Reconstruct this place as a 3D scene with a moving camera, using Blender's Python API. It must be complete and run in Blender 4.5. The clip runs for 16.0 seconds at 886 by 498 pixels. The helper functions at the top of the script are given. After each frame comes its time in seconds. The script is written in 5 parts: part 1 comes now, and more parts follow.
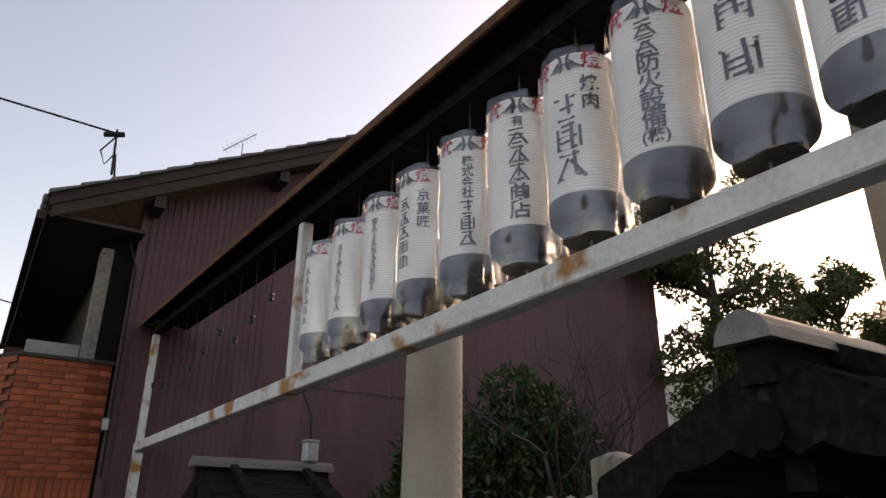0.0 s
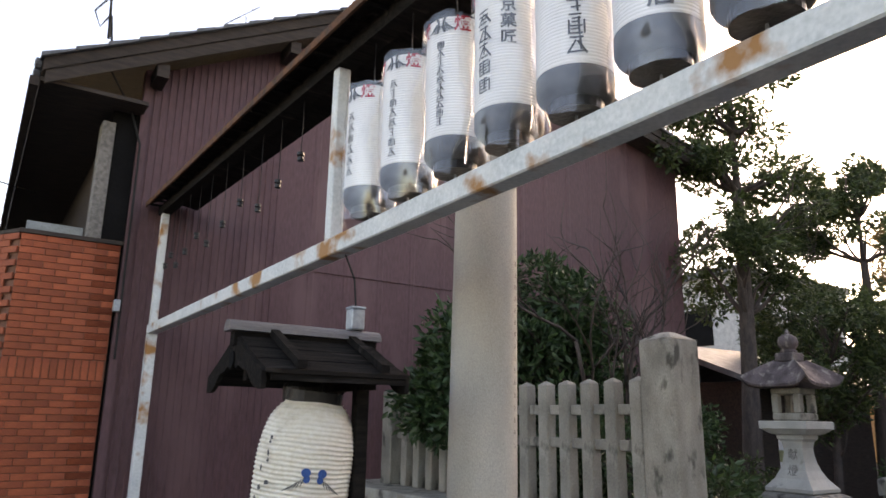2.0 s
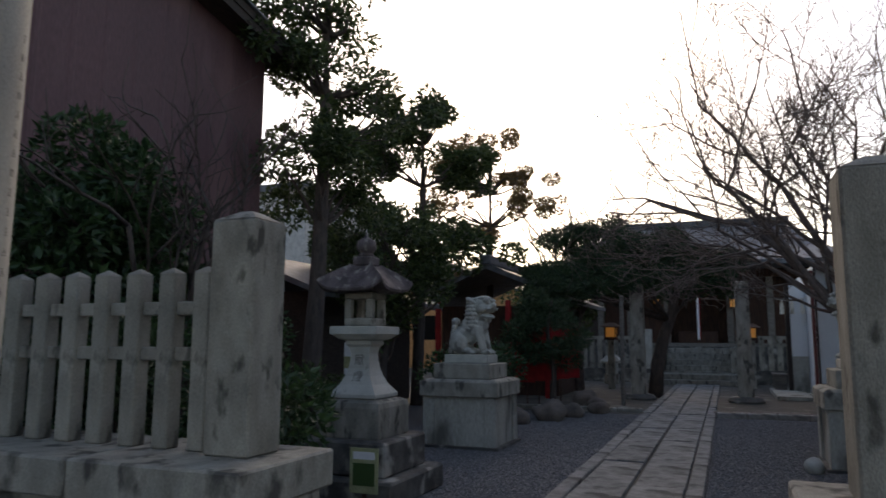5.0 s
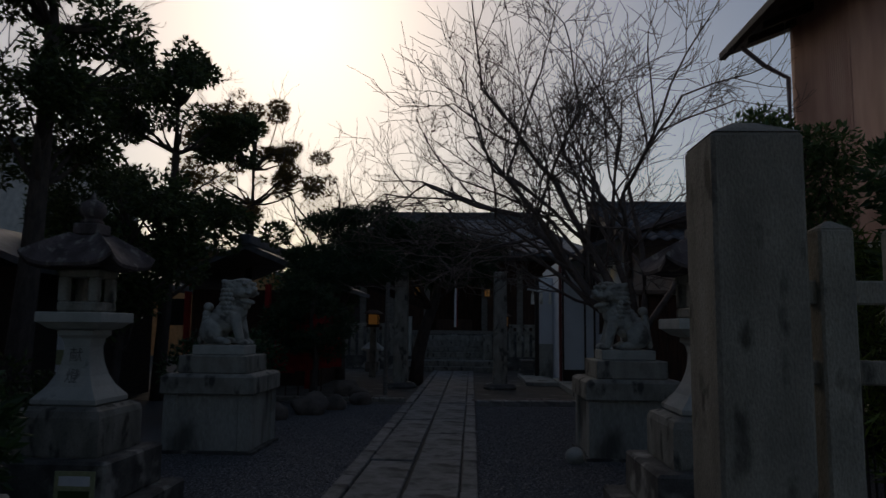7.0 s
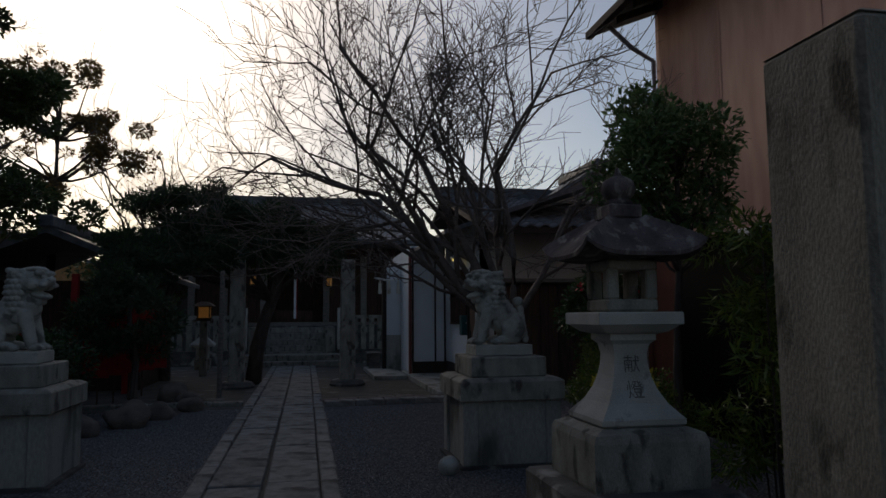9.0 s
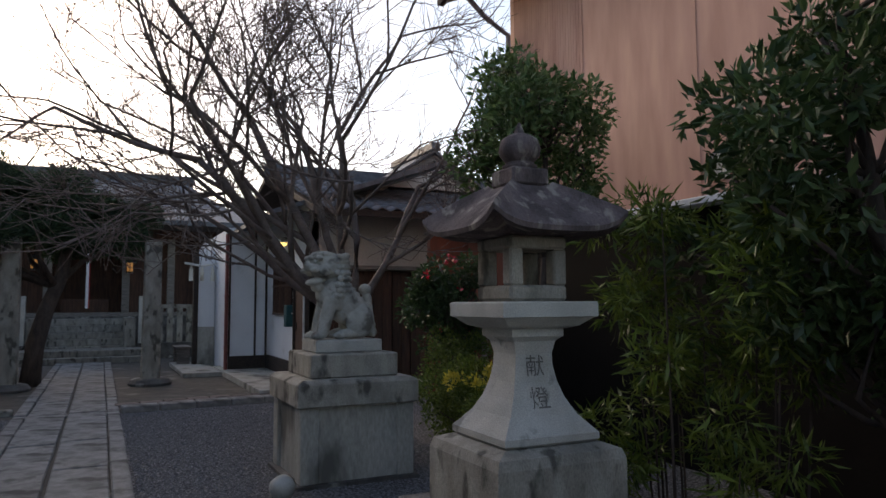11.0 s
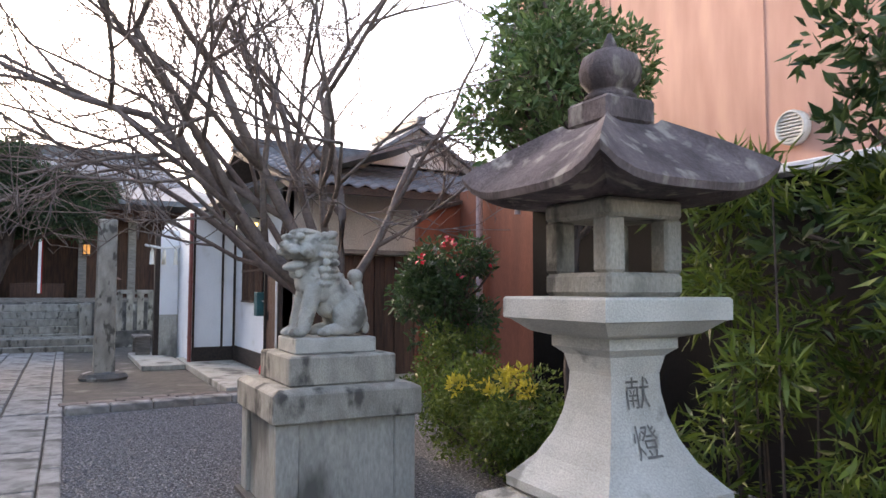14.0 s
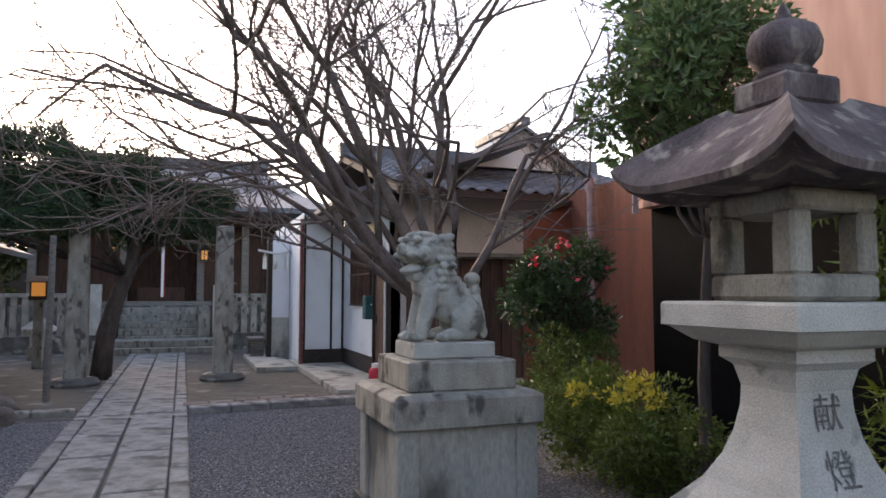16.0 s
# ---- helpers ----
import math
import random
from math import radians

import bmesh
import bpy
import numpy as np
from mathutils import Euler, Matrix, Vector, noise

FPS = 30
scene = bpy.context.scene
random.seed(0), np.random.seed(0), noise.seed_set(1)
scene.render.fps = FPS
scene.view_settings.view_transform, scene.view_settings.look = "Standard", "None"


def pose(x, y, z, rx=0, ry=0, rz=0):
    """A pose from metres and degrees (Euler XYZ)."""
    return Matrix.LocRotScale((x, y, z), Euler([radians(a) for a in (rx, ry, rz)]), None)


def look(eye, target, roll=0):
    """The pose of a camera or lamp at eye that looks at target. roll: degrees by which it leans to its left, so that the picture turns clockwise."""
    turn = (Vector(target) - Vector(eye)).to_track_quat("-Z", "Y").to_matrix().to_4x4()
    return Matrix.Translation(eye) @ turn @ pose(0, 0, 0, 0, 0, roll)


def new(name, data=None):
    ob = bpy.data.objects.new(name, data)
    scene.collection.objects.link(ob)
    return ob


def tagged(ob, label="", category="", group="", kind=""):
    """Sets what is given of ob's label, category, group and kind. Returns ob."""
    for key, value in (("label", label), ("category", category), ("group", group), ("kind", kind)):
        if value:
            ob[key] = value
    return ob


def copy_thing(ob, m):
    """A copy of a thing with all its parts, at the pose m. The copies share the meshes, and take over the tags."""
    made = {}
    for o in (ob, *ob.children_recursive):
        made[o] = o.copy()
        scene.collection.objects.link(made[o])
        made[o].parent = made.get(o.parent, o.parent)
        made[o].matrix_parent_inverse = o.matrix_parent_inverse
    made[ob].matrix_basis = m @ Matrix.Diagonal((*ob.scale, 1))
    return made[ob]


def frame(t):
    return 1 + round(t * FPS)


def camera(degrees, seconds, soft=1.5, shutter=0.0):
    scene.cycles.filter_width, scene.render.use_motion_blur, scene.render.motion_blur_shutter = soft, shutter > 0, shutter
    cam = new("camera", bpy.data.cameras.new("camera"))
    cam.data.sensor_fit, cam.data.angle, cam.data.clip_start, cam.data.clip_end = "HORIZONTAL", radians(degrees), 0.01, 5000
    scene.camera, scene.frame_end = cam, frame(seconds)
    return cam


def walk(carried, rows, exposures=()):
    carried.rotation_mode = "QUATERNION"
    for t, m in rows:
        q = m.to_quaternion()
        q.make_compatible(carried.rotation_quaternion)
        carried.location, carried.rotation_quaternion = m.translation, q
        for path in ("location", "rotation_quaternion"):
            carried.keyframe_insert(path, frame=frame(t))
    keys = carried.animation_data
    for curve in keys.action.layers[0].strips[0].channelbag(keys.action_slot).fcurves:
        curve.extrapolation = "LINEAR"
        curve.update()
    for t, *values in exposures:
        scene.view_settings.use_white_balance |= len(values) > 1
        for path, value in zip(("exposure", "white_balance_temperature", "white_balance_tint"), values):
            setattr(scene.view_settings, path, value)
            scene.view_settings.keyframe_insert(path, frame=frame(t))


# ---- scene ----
cam = camera(64.5, 16.0, shutter=0.3)
# seconds, x, y, z, yaw, pitch, roll
ROWS = [
    (0.0, 2.576, 5.223, 1.574, -33.18, 21.53, -0.43),
    (0.5, 2.593, 5.339, 1.528, -32.35, 20.41, -0.56),
    (1.0, 2.621, 5.513, 1.496, -31.83, 17.91, -0.66),
    (1.5, 2.599, 5.659, 1.475, -31.50, 15.53, -0.79),
    (2.0, 2.594, 5.819, 1.467, -33.70, 13.81, -0.94),
    (2.5, 2.734, 5.986, 1.448, -38.05, 12.29, -0.71),
    (3.0, 2.868, 6.131, 1.437, -41.66, 10.34, -0.49),
    (3.5, 2.973, 6.287, 1.423, -45.99, 9.18, -0.31),
    (4.0, 3.097, 6.438, 1.423, -53.18, 8.41, -0.25),
    (4.5, 3.296, 6.532, 1.403, -61.15, 7.80, -0.22),
    (5.0, 3.447, 6.618, 1.406, -68.18, 7.36, -0.22),
    (7.5, 4.537, 7.044, 1.459, -91.84, 6.10, -0.30),
    (8.0, 4.831, 7.140, 1.469, -95.92, 5.78, 0.22),
    (8.5, 5.109, 7.147, 1.496, -98.79, 5.47, 0.27),
    (9.0, 5.347, 7.171, 1.512, -101.02, 5.44, 0.38),
    (9.5, 5.589, 7.216, 1.533, -105.02, 5.36, 0.15),
    (10.0, 5.869, 7.242, 1.528, -109.38, 5.26, 0.24),
    (12.5, 7.035, 6.897, 1.507, -119.54, 3.56, 0.01),
    (13.0, 7.167, 6.877, 1.521, -119.14, 3.52, 0.05),
    (13.5, 7.403, 6.885, 1.540, -118.71, 3.44, -0.11),
    (14.0, 7.606, 6.881, 1.546, -118.26, 3.42, -0.13),
    (14.5, 7.722, 6.871, 1.538, -117.77, 3.44, -0.09),
    (15.0, 7.800, 6.881, 1.538, -116.37, 3.46, 0.01),
    (15.5, 7.845, 6.900, 1.550, -113.35, 3.59, 0.01),
    (16.0, 7.828, 6.948, 1.550, -110.28, 3.66, -0.03),
]
EXPOSURES = [(0, 1.1, 10800, 24), (1.0, 1.45, 10500, 24), (2.0, 2.1, 9700, 22), (3.5, 2.6, 9300, 20), (4.0, 2.25, 9000, 19), (4.5, 1.5, 8400, 17), (5.0, 0.65, 7900, 15), (5.2, 0.4, 7400, 14), (7.3, -1.5, 7200, 13), (8.5, -1.05, 7300, 13), (10.2, -0.2, 7700, 14), (12.3, 2.5, 8500, 20), (14.5, 2.75, 8500, 20), (16.0, 2.15, 8400, 20)]
walk(cam, [(t, pose(x, y, z, 90 + pitch, roll, yaw)) for t, x, y, z, yaw, pitch, roll in ROWS], EXPOSURES)

# ---- light ----
world = bpy.data.worlds.new("evening_sky")
scene.world = world
world.use_nodes = True
wn = world.node_tree
sky = wn.nodes.new("ShaderNodeTexSky")
sky.sky_type, sky.sun_disc = "NISHITA", False
sky.sun_elevation, sky.sun_rotation = radians(28), radians(75)
sky.air_density, sky.dust_density, sky.ozone_density = 1.0, 1.2, 1.6
bg = wn.nodes["Background"]
bg.inputs[1].default_value = 0.15
wn.links.new(sky.outputs[0], bg.inputs[0])
sun = new("sun", bpy.data.lights.new("sun", "SUN"))
sun.data.energy, sun.data.angle, sun.data.color = 0.5, radians(15), (1.0, 0.88, 0.75)
sun.matrix_world = look((60, 16, 20), (0, 0, 0))


# ---- materials ----
def mat(name, a, b=None, rough=0.8, scale=6.0, fine=60.0, bump=0.3, metal=0.0, stain=None, stain_at=0.62, stain_scale=2.0,
        vary=0.0, stretch=(1, 1, 1), spec=0.3):
    """Two mixed tones, a finer grain, stains with a colour of their own, and relief."""
    m = bpy.data.materials.new(name)
    m.use_nodes = True
    nt = m.node_tree
    N, L = nt.nodes.new, nt.links.new
    p = nt.nodes["Principled BSDF"]
    b = b or tuple(min(1, c * 0.75) for c in a)
    tc, mp = N("ShaderNodeTexCoord"), N("ShaderNodeMapping")
    mp.inputs["Scale"].default_value = stretch
    L(tc.outputs["Object"], mp.inputs["Vector"])
    n1, n2 = N("ShaderNodeTexNoise"), N("ShaderNodeTexNoise")
    for n, s in ((n1, scale), (n2, fine)):
        n.inputs["Scale"].default_value, n.inputs["Detail"].default_value = s, 5
        L(mp.outputs[0], n.inputs["Vector"])
    mix = N("ShaderNodeMix"); mix.data_type = "RGBA"
    ramp = N("ShaderNodeValToRGB")
    ramp.color_ramp.elements[0].position, ramp.color_ramp.elements[1].position = 0.35, 0.65
    L(n1.outputs[0], ramp.inputs[0]); L(ramp.outputs[0], mix.inputs[0])
    mix.inputs[6].default_value, mix.inputs[7].default_value = (*a, 1), (*b, 1)
    grain = N("ShaderNodeMix"); grain.data_type, grain.blend_type = "RGBA", "OVERLAY"
    grain.inputs[0].default_value = 0.45
    L(mix.outputs[2], grain.inputs[6]); L(n2.outputs[0], grain.inputs[7])
    out = grain.outputs[2]
    if stain:
        n3, r3, mx = N("ShaderNodeTexNoise"), N("ShaderNodeValToRGB"), N("ShaderNodeMix")
        mx.data_type = "RGBA"
        n3.inputs["Scale"].default_value, n3.inputs["Detail"].default_value = stain_scale, 6
        L(mp.outputs[0], n3.inputs["Vector"])
        r3.color_ramp.elements[0].position, r3.color_ramp.elements[1].position = stain_at - 0.10, stain_at + 0.0
        L(n3.outputs[0], r3.inputs[0]); L(r3.outputs[0], mx.inputs[0])
        L(out, mx.inputs[6]); mx.inputs[7].default_value = (*stain, 1)
        out = mx.outputs[2]
    if vary:
        oi, mr, hv = N("ShaderNodeObjectInfo"), N("ShaderNodeMapRange"), N("ShaderNodeHueSaturation")
        mr.inputs[3].default_value, mr.inputs[4].default_value = 1 - vary, 1 + vary
        L(oi.outputs["Random"], mr.inputs[0]); L(mr.outputs[0], hv.inputs["Value"]); L(out, hv.inputs["Color"])
        out = hv.outputs[0]
    L(out, p.inputs["Base Color"])
    p.inputs["Roughness"].default_value, p.inputs["Metallic"].default_value = rough, metal
    p.inputs["Specular IOR Level"].default_value = spec
    bp = N("ShaderNodeBump")
    bp.inputs["Strength"].default_value, bp.inputs["Distance"].default_value = bump, 0.01
    L(n2.outputs[0], bp.inputs["Height"]); L(bp.outputs[0], p.inputs["Normal"])
    return m


def leaf_mat(name, a, b, rough=0.45):
    m = bpy.data.materials.new(name)
    m.use_nodes = True
    nt = m.node_tree
    N, L = nt.nodes.new, nt.links.new
    p = nt.nodes["Principled BSDF"]
    g, r = N("ShaderNodeNewGeometry"), N("ShaderNodeValToRGB")
    r.color_ramp.elements[0].color, r.color_ramp.elements[1].color = (*a, 1), (*b, 1)
    L(g.outputs["Random Per Island"], r.inputs[0]); L(r.outputs[0], p.inputs["Base Color"])
    p.inputs["Roughness"].default_value = rough
    p.inputs["Specular IOR Level"].default_value = 0.4
    tr, mx = N("ShaderNodeBsdfTranslucent"), N("ShaderNodeMixShader")
    mx.inputs[0].default_value = 0.3
    L(r.outputs[0], tr.inputs["Color"])
    L(p.outputs[0], mx.inputs[1]); L(tr.outputs[0], mx.inputs[2])
    L(mx.outputs[0], nt.nodes["Material Output"].inputs["Surface"])
    return m


def glow_mat(name, col, strength):
    m = bpy.data.materials.new(name)
    m.use_nodes = True
    p = m.node_tree.nodes["Principled BSDF"]
    p.inputs["Base Color"].default_value = p.inputs["Emission Color"].default_value = (*col, 1)
    p.inputs["Emission Strength"].default_value = strength
    return m


M_STONE = mat("weathered_granite", (0.33, 0.315, 0.275), (0.20, 0.19, 0.165), 0.9, 6, 130, 0.6, stain=(0.085, 0.082, 0.07), stain_at=0.66, stain_scale=9, vary=0.12, stretch=(1, 1, 0.5))
M_STONE_PALE = mat("pale_granite", (0.50, 0.50, 0.46), (0.38, 0.38, 0.345), 0.9, 4, 160, 0.35, stain=(0.22, 0.22, 0.20), stain_at=0.73, stain_scale=7)
# darker granite with pale blotches
M_STONE_DARK = mat("dark_mottled_granite", (0.15, 0.145, 0.135), (0.06, 0.058, 0.056), 0.9, 4, 70, 0.5, stain=(0.36, 0.35, 0.32), stain_at=0.66, stain_scale=3)
M_ROOFSTONE = mat("lichened_dark_stone", (0.15, 0.12, 0.12), (0.065, 0.052, 0.053), 0.9, 7, 90, 0.6, stain=(0.25, 0.225, 0.20), stain_at=0.66, stain_scale=13, stretch=(1, 1, 0.5))
M_CONC = mat("cement_render", (0.41, 0.405, 0.365), (0.29, 0.29, 0.26), 0.9, 3, 50, 0.2, stain=(0.13, 0.128, 0.115), stain_at=0.65, stretch=(1, 1, 0.35))
M_TORII = mat("torii_stone", (0.47, 0.455, 0.405), (0.36, 0.345, 0.305), 0.85, 2.2, 210, 0.3, stain=(0.27, 0.235, 0.195), stain_at=0.80, stain_scale=14, stretch=(1.3, 1.3, 0.5))
M_STREAK = mat("rain_streaked_granite", (0.37, 0.355, 0.31), (0.25, 0.24, 0.21), 0.9, 7, 110, 0.5, stain=(0.095, 0.091, 0.082), stain_at=0.65, stain_scale=5, vary=0.1, stretch=(1.2, 1.2, 0.6))
M_STATUE = mat("weathered_statue_granite", (0.47, 0.47, 0.43), (0.33, 0.33, 0.30), 0.92, 9, 150, 0.5, stain=(0.16, 0.155, 0.14), stain_at=0.64, stain_scale=8)
M_CUT = mat("cut_letters", (0.17, 0.165, 0.155))
M_GRAVEL = mat("grey_gravel", (0.13, 0.13, 0.132), (0.028, 0.028, 0.03), 0.95, 32, 90, 1.0, stain=(0.30, 0.30, 0.305), stain_at=0.62, stain_scale=42)
M_PEBBLE = mat("gravel_stones", (0.22, 0.22, 0.225), (0.10, 0.10, 0.105), 0.9, 20, 90, 0.4)
M_ASPHALT = mat("street_asphalt", (0.06, 0.06, 0.06), (0.045, 0.045, 0.045), 0.9, 20, 150, 0.6)
M_SLAB = mat("path_granite", (0.275, 0.275, 0.265), (0.165, 0.165, 0.16), 0.85, 9, 190, 0.6, stain=(0.085, 0.082, 0.078), stain_at=0.68, stain_scale=3.5, vary=0.12)
M_KERB = mat("brown_flagstone", (0.20, 0.165, 0.15), (0.12, 0.10, 0.092), 0.9, 8, 120, 0.5, stain=(0.07, 0.06, 0.055), stain_at=0.66, vary=0.2)
M_EARTH = mat("packed_earth", (0.115, 0.105, 0.092), (0.075, 0.07, 0.062), 0.95, 4, 60, 0.5, stain=(0.19, 0.18, 0.16), stain_at=0.68)
M_PURPLE = mat("maroon_steel_siding", (0.125, 0.063, 0.068), (0.105, 0.055, 0.06), 0.6, 1.2, 40, 0.08, stain=(0.145, 0.08, 0.083), stain_at=0.66, stretch=(1, 1, 0.25))
# dark siding, taken to near black so the colour holds the shade too
M_DKSIDE = mat("shade_dark_siding", (0.009, 0.0085, 0.0085), None, 0.9, 3, 40, 0.1, spec=0.1)
M_TILE = mat("kawara_tile", (0.13, 0.137, 0.15), (0.075, 0.078, 0.086), 0.55, 6, 60, 0.25, vary=0.2)
M_RIM = mat("eave_timber", (0.06, 0.045, 0.038), (0.035, 0.028, 0.025), 0.85, 5, 60, 0.4, stretch=(1, 6, 6))
M_BRICK = mat("orange_brick_tile", (0.38, 0.092, 0.04), (0.27, 0.062, 0.03), 0.7, 8, 80, 0.25, vary=0.22)
M_MORTAR = mat("brick_mortar", (0.20, 0.09, 0.06))
M_ZINC = mat("zinc_sheet", (0.38, 0.42, 0.45), (0.28, 0.31, 0.34), 0.5, 4, 40, 0.1, metal=0.4)
M_RUSTPAINT = mat("pale_blue_painted_steel", (0.64, 0.67, 0.66), (0.54, 0.58, 0.58), 0.55, 6, 60, 0.12, stain=(0.36, 0.17, 0.06), stain_at=0.645, stain_scale=4.5)
M_RUST = mat("rusted_iron", (0.16, 0.065, 0.03), (0.07, 0.04, 0.028), 0.9, 12, 90, 0.6)
M_BLACKWOOD = mat("weathered_black_timber", (0.022, 0.019, 0.017), (0.010, 0.009, 0.0085), 0.95, 5, 70, 0.6, stretch=(1, 8, 8), stain=(0.045, 0.04, 0.036), stain_at=0.72, spec=0.08)
M_WOOD = mat("dark_brown_boards", (0.085, 0.042, 0.028), (0.045, 0.024, 0.018), 0.7, 4, 60, 0.4, stretch=(6, 6, 0.6), vary=0.25)
M_GREYWOOD = mat("grey_weathered_wood", (0.22, 0.20, 0.18), (0.13, 0.12, 0.11), 0.85, 5, 60, 0.4, stretch=(6, 1, 6), vary=0.15)
M_PAPER = mat("lantern_paper", (0.80, 0.80, 0.79), (0.74, 0.74, 0.74), 0.7, 6, 60, 0.05)
M_OLDPAPER = mat("stained_lantern_paper", (0.78, 0.75, 0.66), (0.66, 0.62, 0.52), 0.7, 4, 50, 0.1, stain=(0.36, 0.31, 0.24), stain_at=0.68, stain_scale=3)
M_BAND = mat("grey_lantern_band", (0.075, 0.078, 0.082), (0.055, 0.058, 0.062), 0.6, 6, 40, 0.05)
M_BLACK = mat("black_lacquer", (0.018, 0.018, 0.02), None, 0.35)
M_INK = mat("grey_ink", (0.055, 0.058, 0.063), None, 0.8)
M_RED = mat("red_ink", (0.55, 0.04, 0.06), None, 0.8)
M_BLUE = mat("blue_ink", (0.03, 0.10, 0.30), None, 0.8)
M_CLOTHRED = mat("red_cloth", (0.42, 0.03, 0.03), (0.28, 0.02, 0.022), 0.85)
M_RIDGE = mat("weathered_ridge_sheet", (0.20, 0.185, 0.18), (0.13, 0.12, 0.12), 0.45, 5, 60, 0.15, metal=0.3, stretch=(0.5, 3, 3))
M_WHITE = mat("white_plaster", (0.78, 0.80, 0.82), (0.72, 0.74, 0.76), 0.85, 2, 40, 0.08, stain=(0.62, 0.63, 0.62), stain_at=0.72)
M_CREAM = mat("old_plaster", (0.52, 0.50, 0.46), (0.42, 0.40, 0.37), 0.9, 2, 40, 0.1)
M_SALMON = mat("salmon_steel_wall", (0.58, 0.335, 0.27), (0.53, 0.30, 0.24), 0.7, 1.2, 5, 0.03, stain=(0.60, 0.365, 0.305), stain_at=0.66, stretch=(1, 1, 0.2))
M_REDFENCE = mat("red_brown_sheet", (0.21, 0.07, 0.04), (0.165, 0.055, 0.034), 0.7, 2, 40, 0.15, stretch=(3, 3, 0.4))
M_PIPE = mat("brown_drain_pipe", (0.26, 0.085, 0.075), None, 0.5)
M_PIPEGREY = mat("mauve_grey_pipe", (0.30, 0.25, 0.27), None, 0.5)
M_GREEN = mat("green_letter_box", (0.02, 0.10, 0.11), None, 0.45)
M_PLASTIC = mat("ivory_plastic", (0.72, 0.71, 0.66), None, 0.5)
M_BARK = mat("grey_brown_bark", (0.095, 0.075, 0.066), (0.055, 0.045, 0.042), 0.95, 12, 60, 0.9, stretch=(1, 1, 0.3))
M_TWIG = mat("twig_bark", (0.18, 0.145, 0.135), (0.11, 0.09, 0.085), 0.95, 8, 40, 0.3)
M_WIRE = mat("black_cable", (0.02, 0.02, 0.02))
M_YELLOW = mat("yellow_notice", (0.40, 0.42, 0.24), None, 0.6)
M_ROCK = mat("garden_rock", (0.17, 0.14, 0.12), (0.10, 0.085, 0.075), 0.9, 4, 40, 0.8)
M_FAR = mat("far_house_wall", (0.55, 0.53, 0.50), None, 0.9)
M_FARORANGE = mat("far_orange_wall", (0.55, 0.30, 0.14), None, 0.9)
L_CAM = leaf_mat("camellia_leaves", (0.018, 0.045, 0.02), (0.055, 0.11, 0.04), 0.35)
L_OLIVE = leaf_mat("evergreen_leaves", (0.02, 0.038, 0.014), (0.07, 0.10, 0.03))
L_PINE = leaf_mat("pine_needles", (0.018, 0.04, 0.022), (0.05, 0.085, 0.035), 0.6)
L_BAMBOO = leaf_mat("bamboo_leaves", (0.03, 0.07, 0.012), (0.16, 0.23, 0.04))
L_AZALEA = leaf_mat("azalea_leaves", (0.04, 0.085, 0.015), (0.14, 0.20, 0.04))
L_GOLD = leaf_mat("yellow_shoots", (0.40, 0.36, 0.05), (0.55, 0.48, 0.07))
L_GREEN = leaf_mat("laurel_leaves", (0.04, 0.095, 0.03), (0.14, 0.21, 0.085), 0.4)
L_DEEP = leaf_mat("deep_green_leaves", (0.022, 0.055, 0.022), (0.085, 0.14, 0.05), 0.35)
L_RED = leaf_mat("camellia_flowers", (0.45, 0.01, 0.03), (0.6, 0.03, 0.06))
L_BRONZE = leaf_mat("sunlit_autumn_leaves", (0.10, 0.06, 0.02), (0.20, 0.13, 0.04))
E_LAMP = glow_mat("lamp_paper", (0.8, 0.36, 0.09), 0.09)
E_WARM = glow_mat("warm_bulb", (1.0, 0.75, 0.25), 1.0)
M_FILM = bpy.data.materials.new("clear_plastic_film")
M_FILM.use_nodes = True
_nt = M_FILM.node_tree
_t, _g, _m = _nt.nodes.new("ShaderNodeBsdfTransparent"), _nt.nodes.new("ShaderNodeBsdfGlossy"), _nt.nodes.new("ShaderNodeMixShader")
_g.inputs["Roughness"].default_value = 0.12
_m.inputs[0].default_value = 0.13
_w, _b = _nt.nodes.new("ShaderNodeTexNoise"), _nt.nodes.new("ShaderNodeBump")
_w.inputs["Scale"].default_value, _b.inputs["Strength"].default_value = 9, 0.8
_nt.links.new(_w.outputs[0], _b.inputs["Height"]); _nt.links.new(_b.outputs[0], _g.inputs["Normal"])
_nt.links.new(_t.outputs[0], _m.inputs[1]); _nt.links.new(_g.outputs[0], _m.inputs[2])
_nt.links.new(_m.outputs[0], _nt.nodes["Material Output"].inputs["Surface"])


# ---- mesh helpers ----
def part(name, bm, material, parent=None, label="", smooth=False):
    me = bpy.data.meshes.new(name)
    bm.to_mesh(me); bm.free()
    me.materials.append(material)
    if smooth:
        me.polygons.foreach_set("use_smooth", [True] * len(me.polygons))
    ob = new(name, me)
    ob.parent = parent
    if label:
        ob["label"] = label
    return ob


def raw(name, verts, faces, material, parent=None, smooth=False):
    me = bpy.data.meshes.new(name)
    me.from_pydata(verts, [], faces)
    me.materials.append(material)
    if smooth:
        me.polygons.foreach_set("use_smooth", [True] * len(me.polygons))
    ob = new(name, me)
    ob.parent = parent
    return ob


def thing(name, label, category, at=(0, 0, 0), rz=0, group="", kind=""):
    ob = new(name)
    ob.matrix_basis = pose(*at, 0, 0, rz)
    return tagged(ob, label, category, group, kind)


def structure(ob, label="", category=""):
    return tagged(ob, label, category, "", "structure")


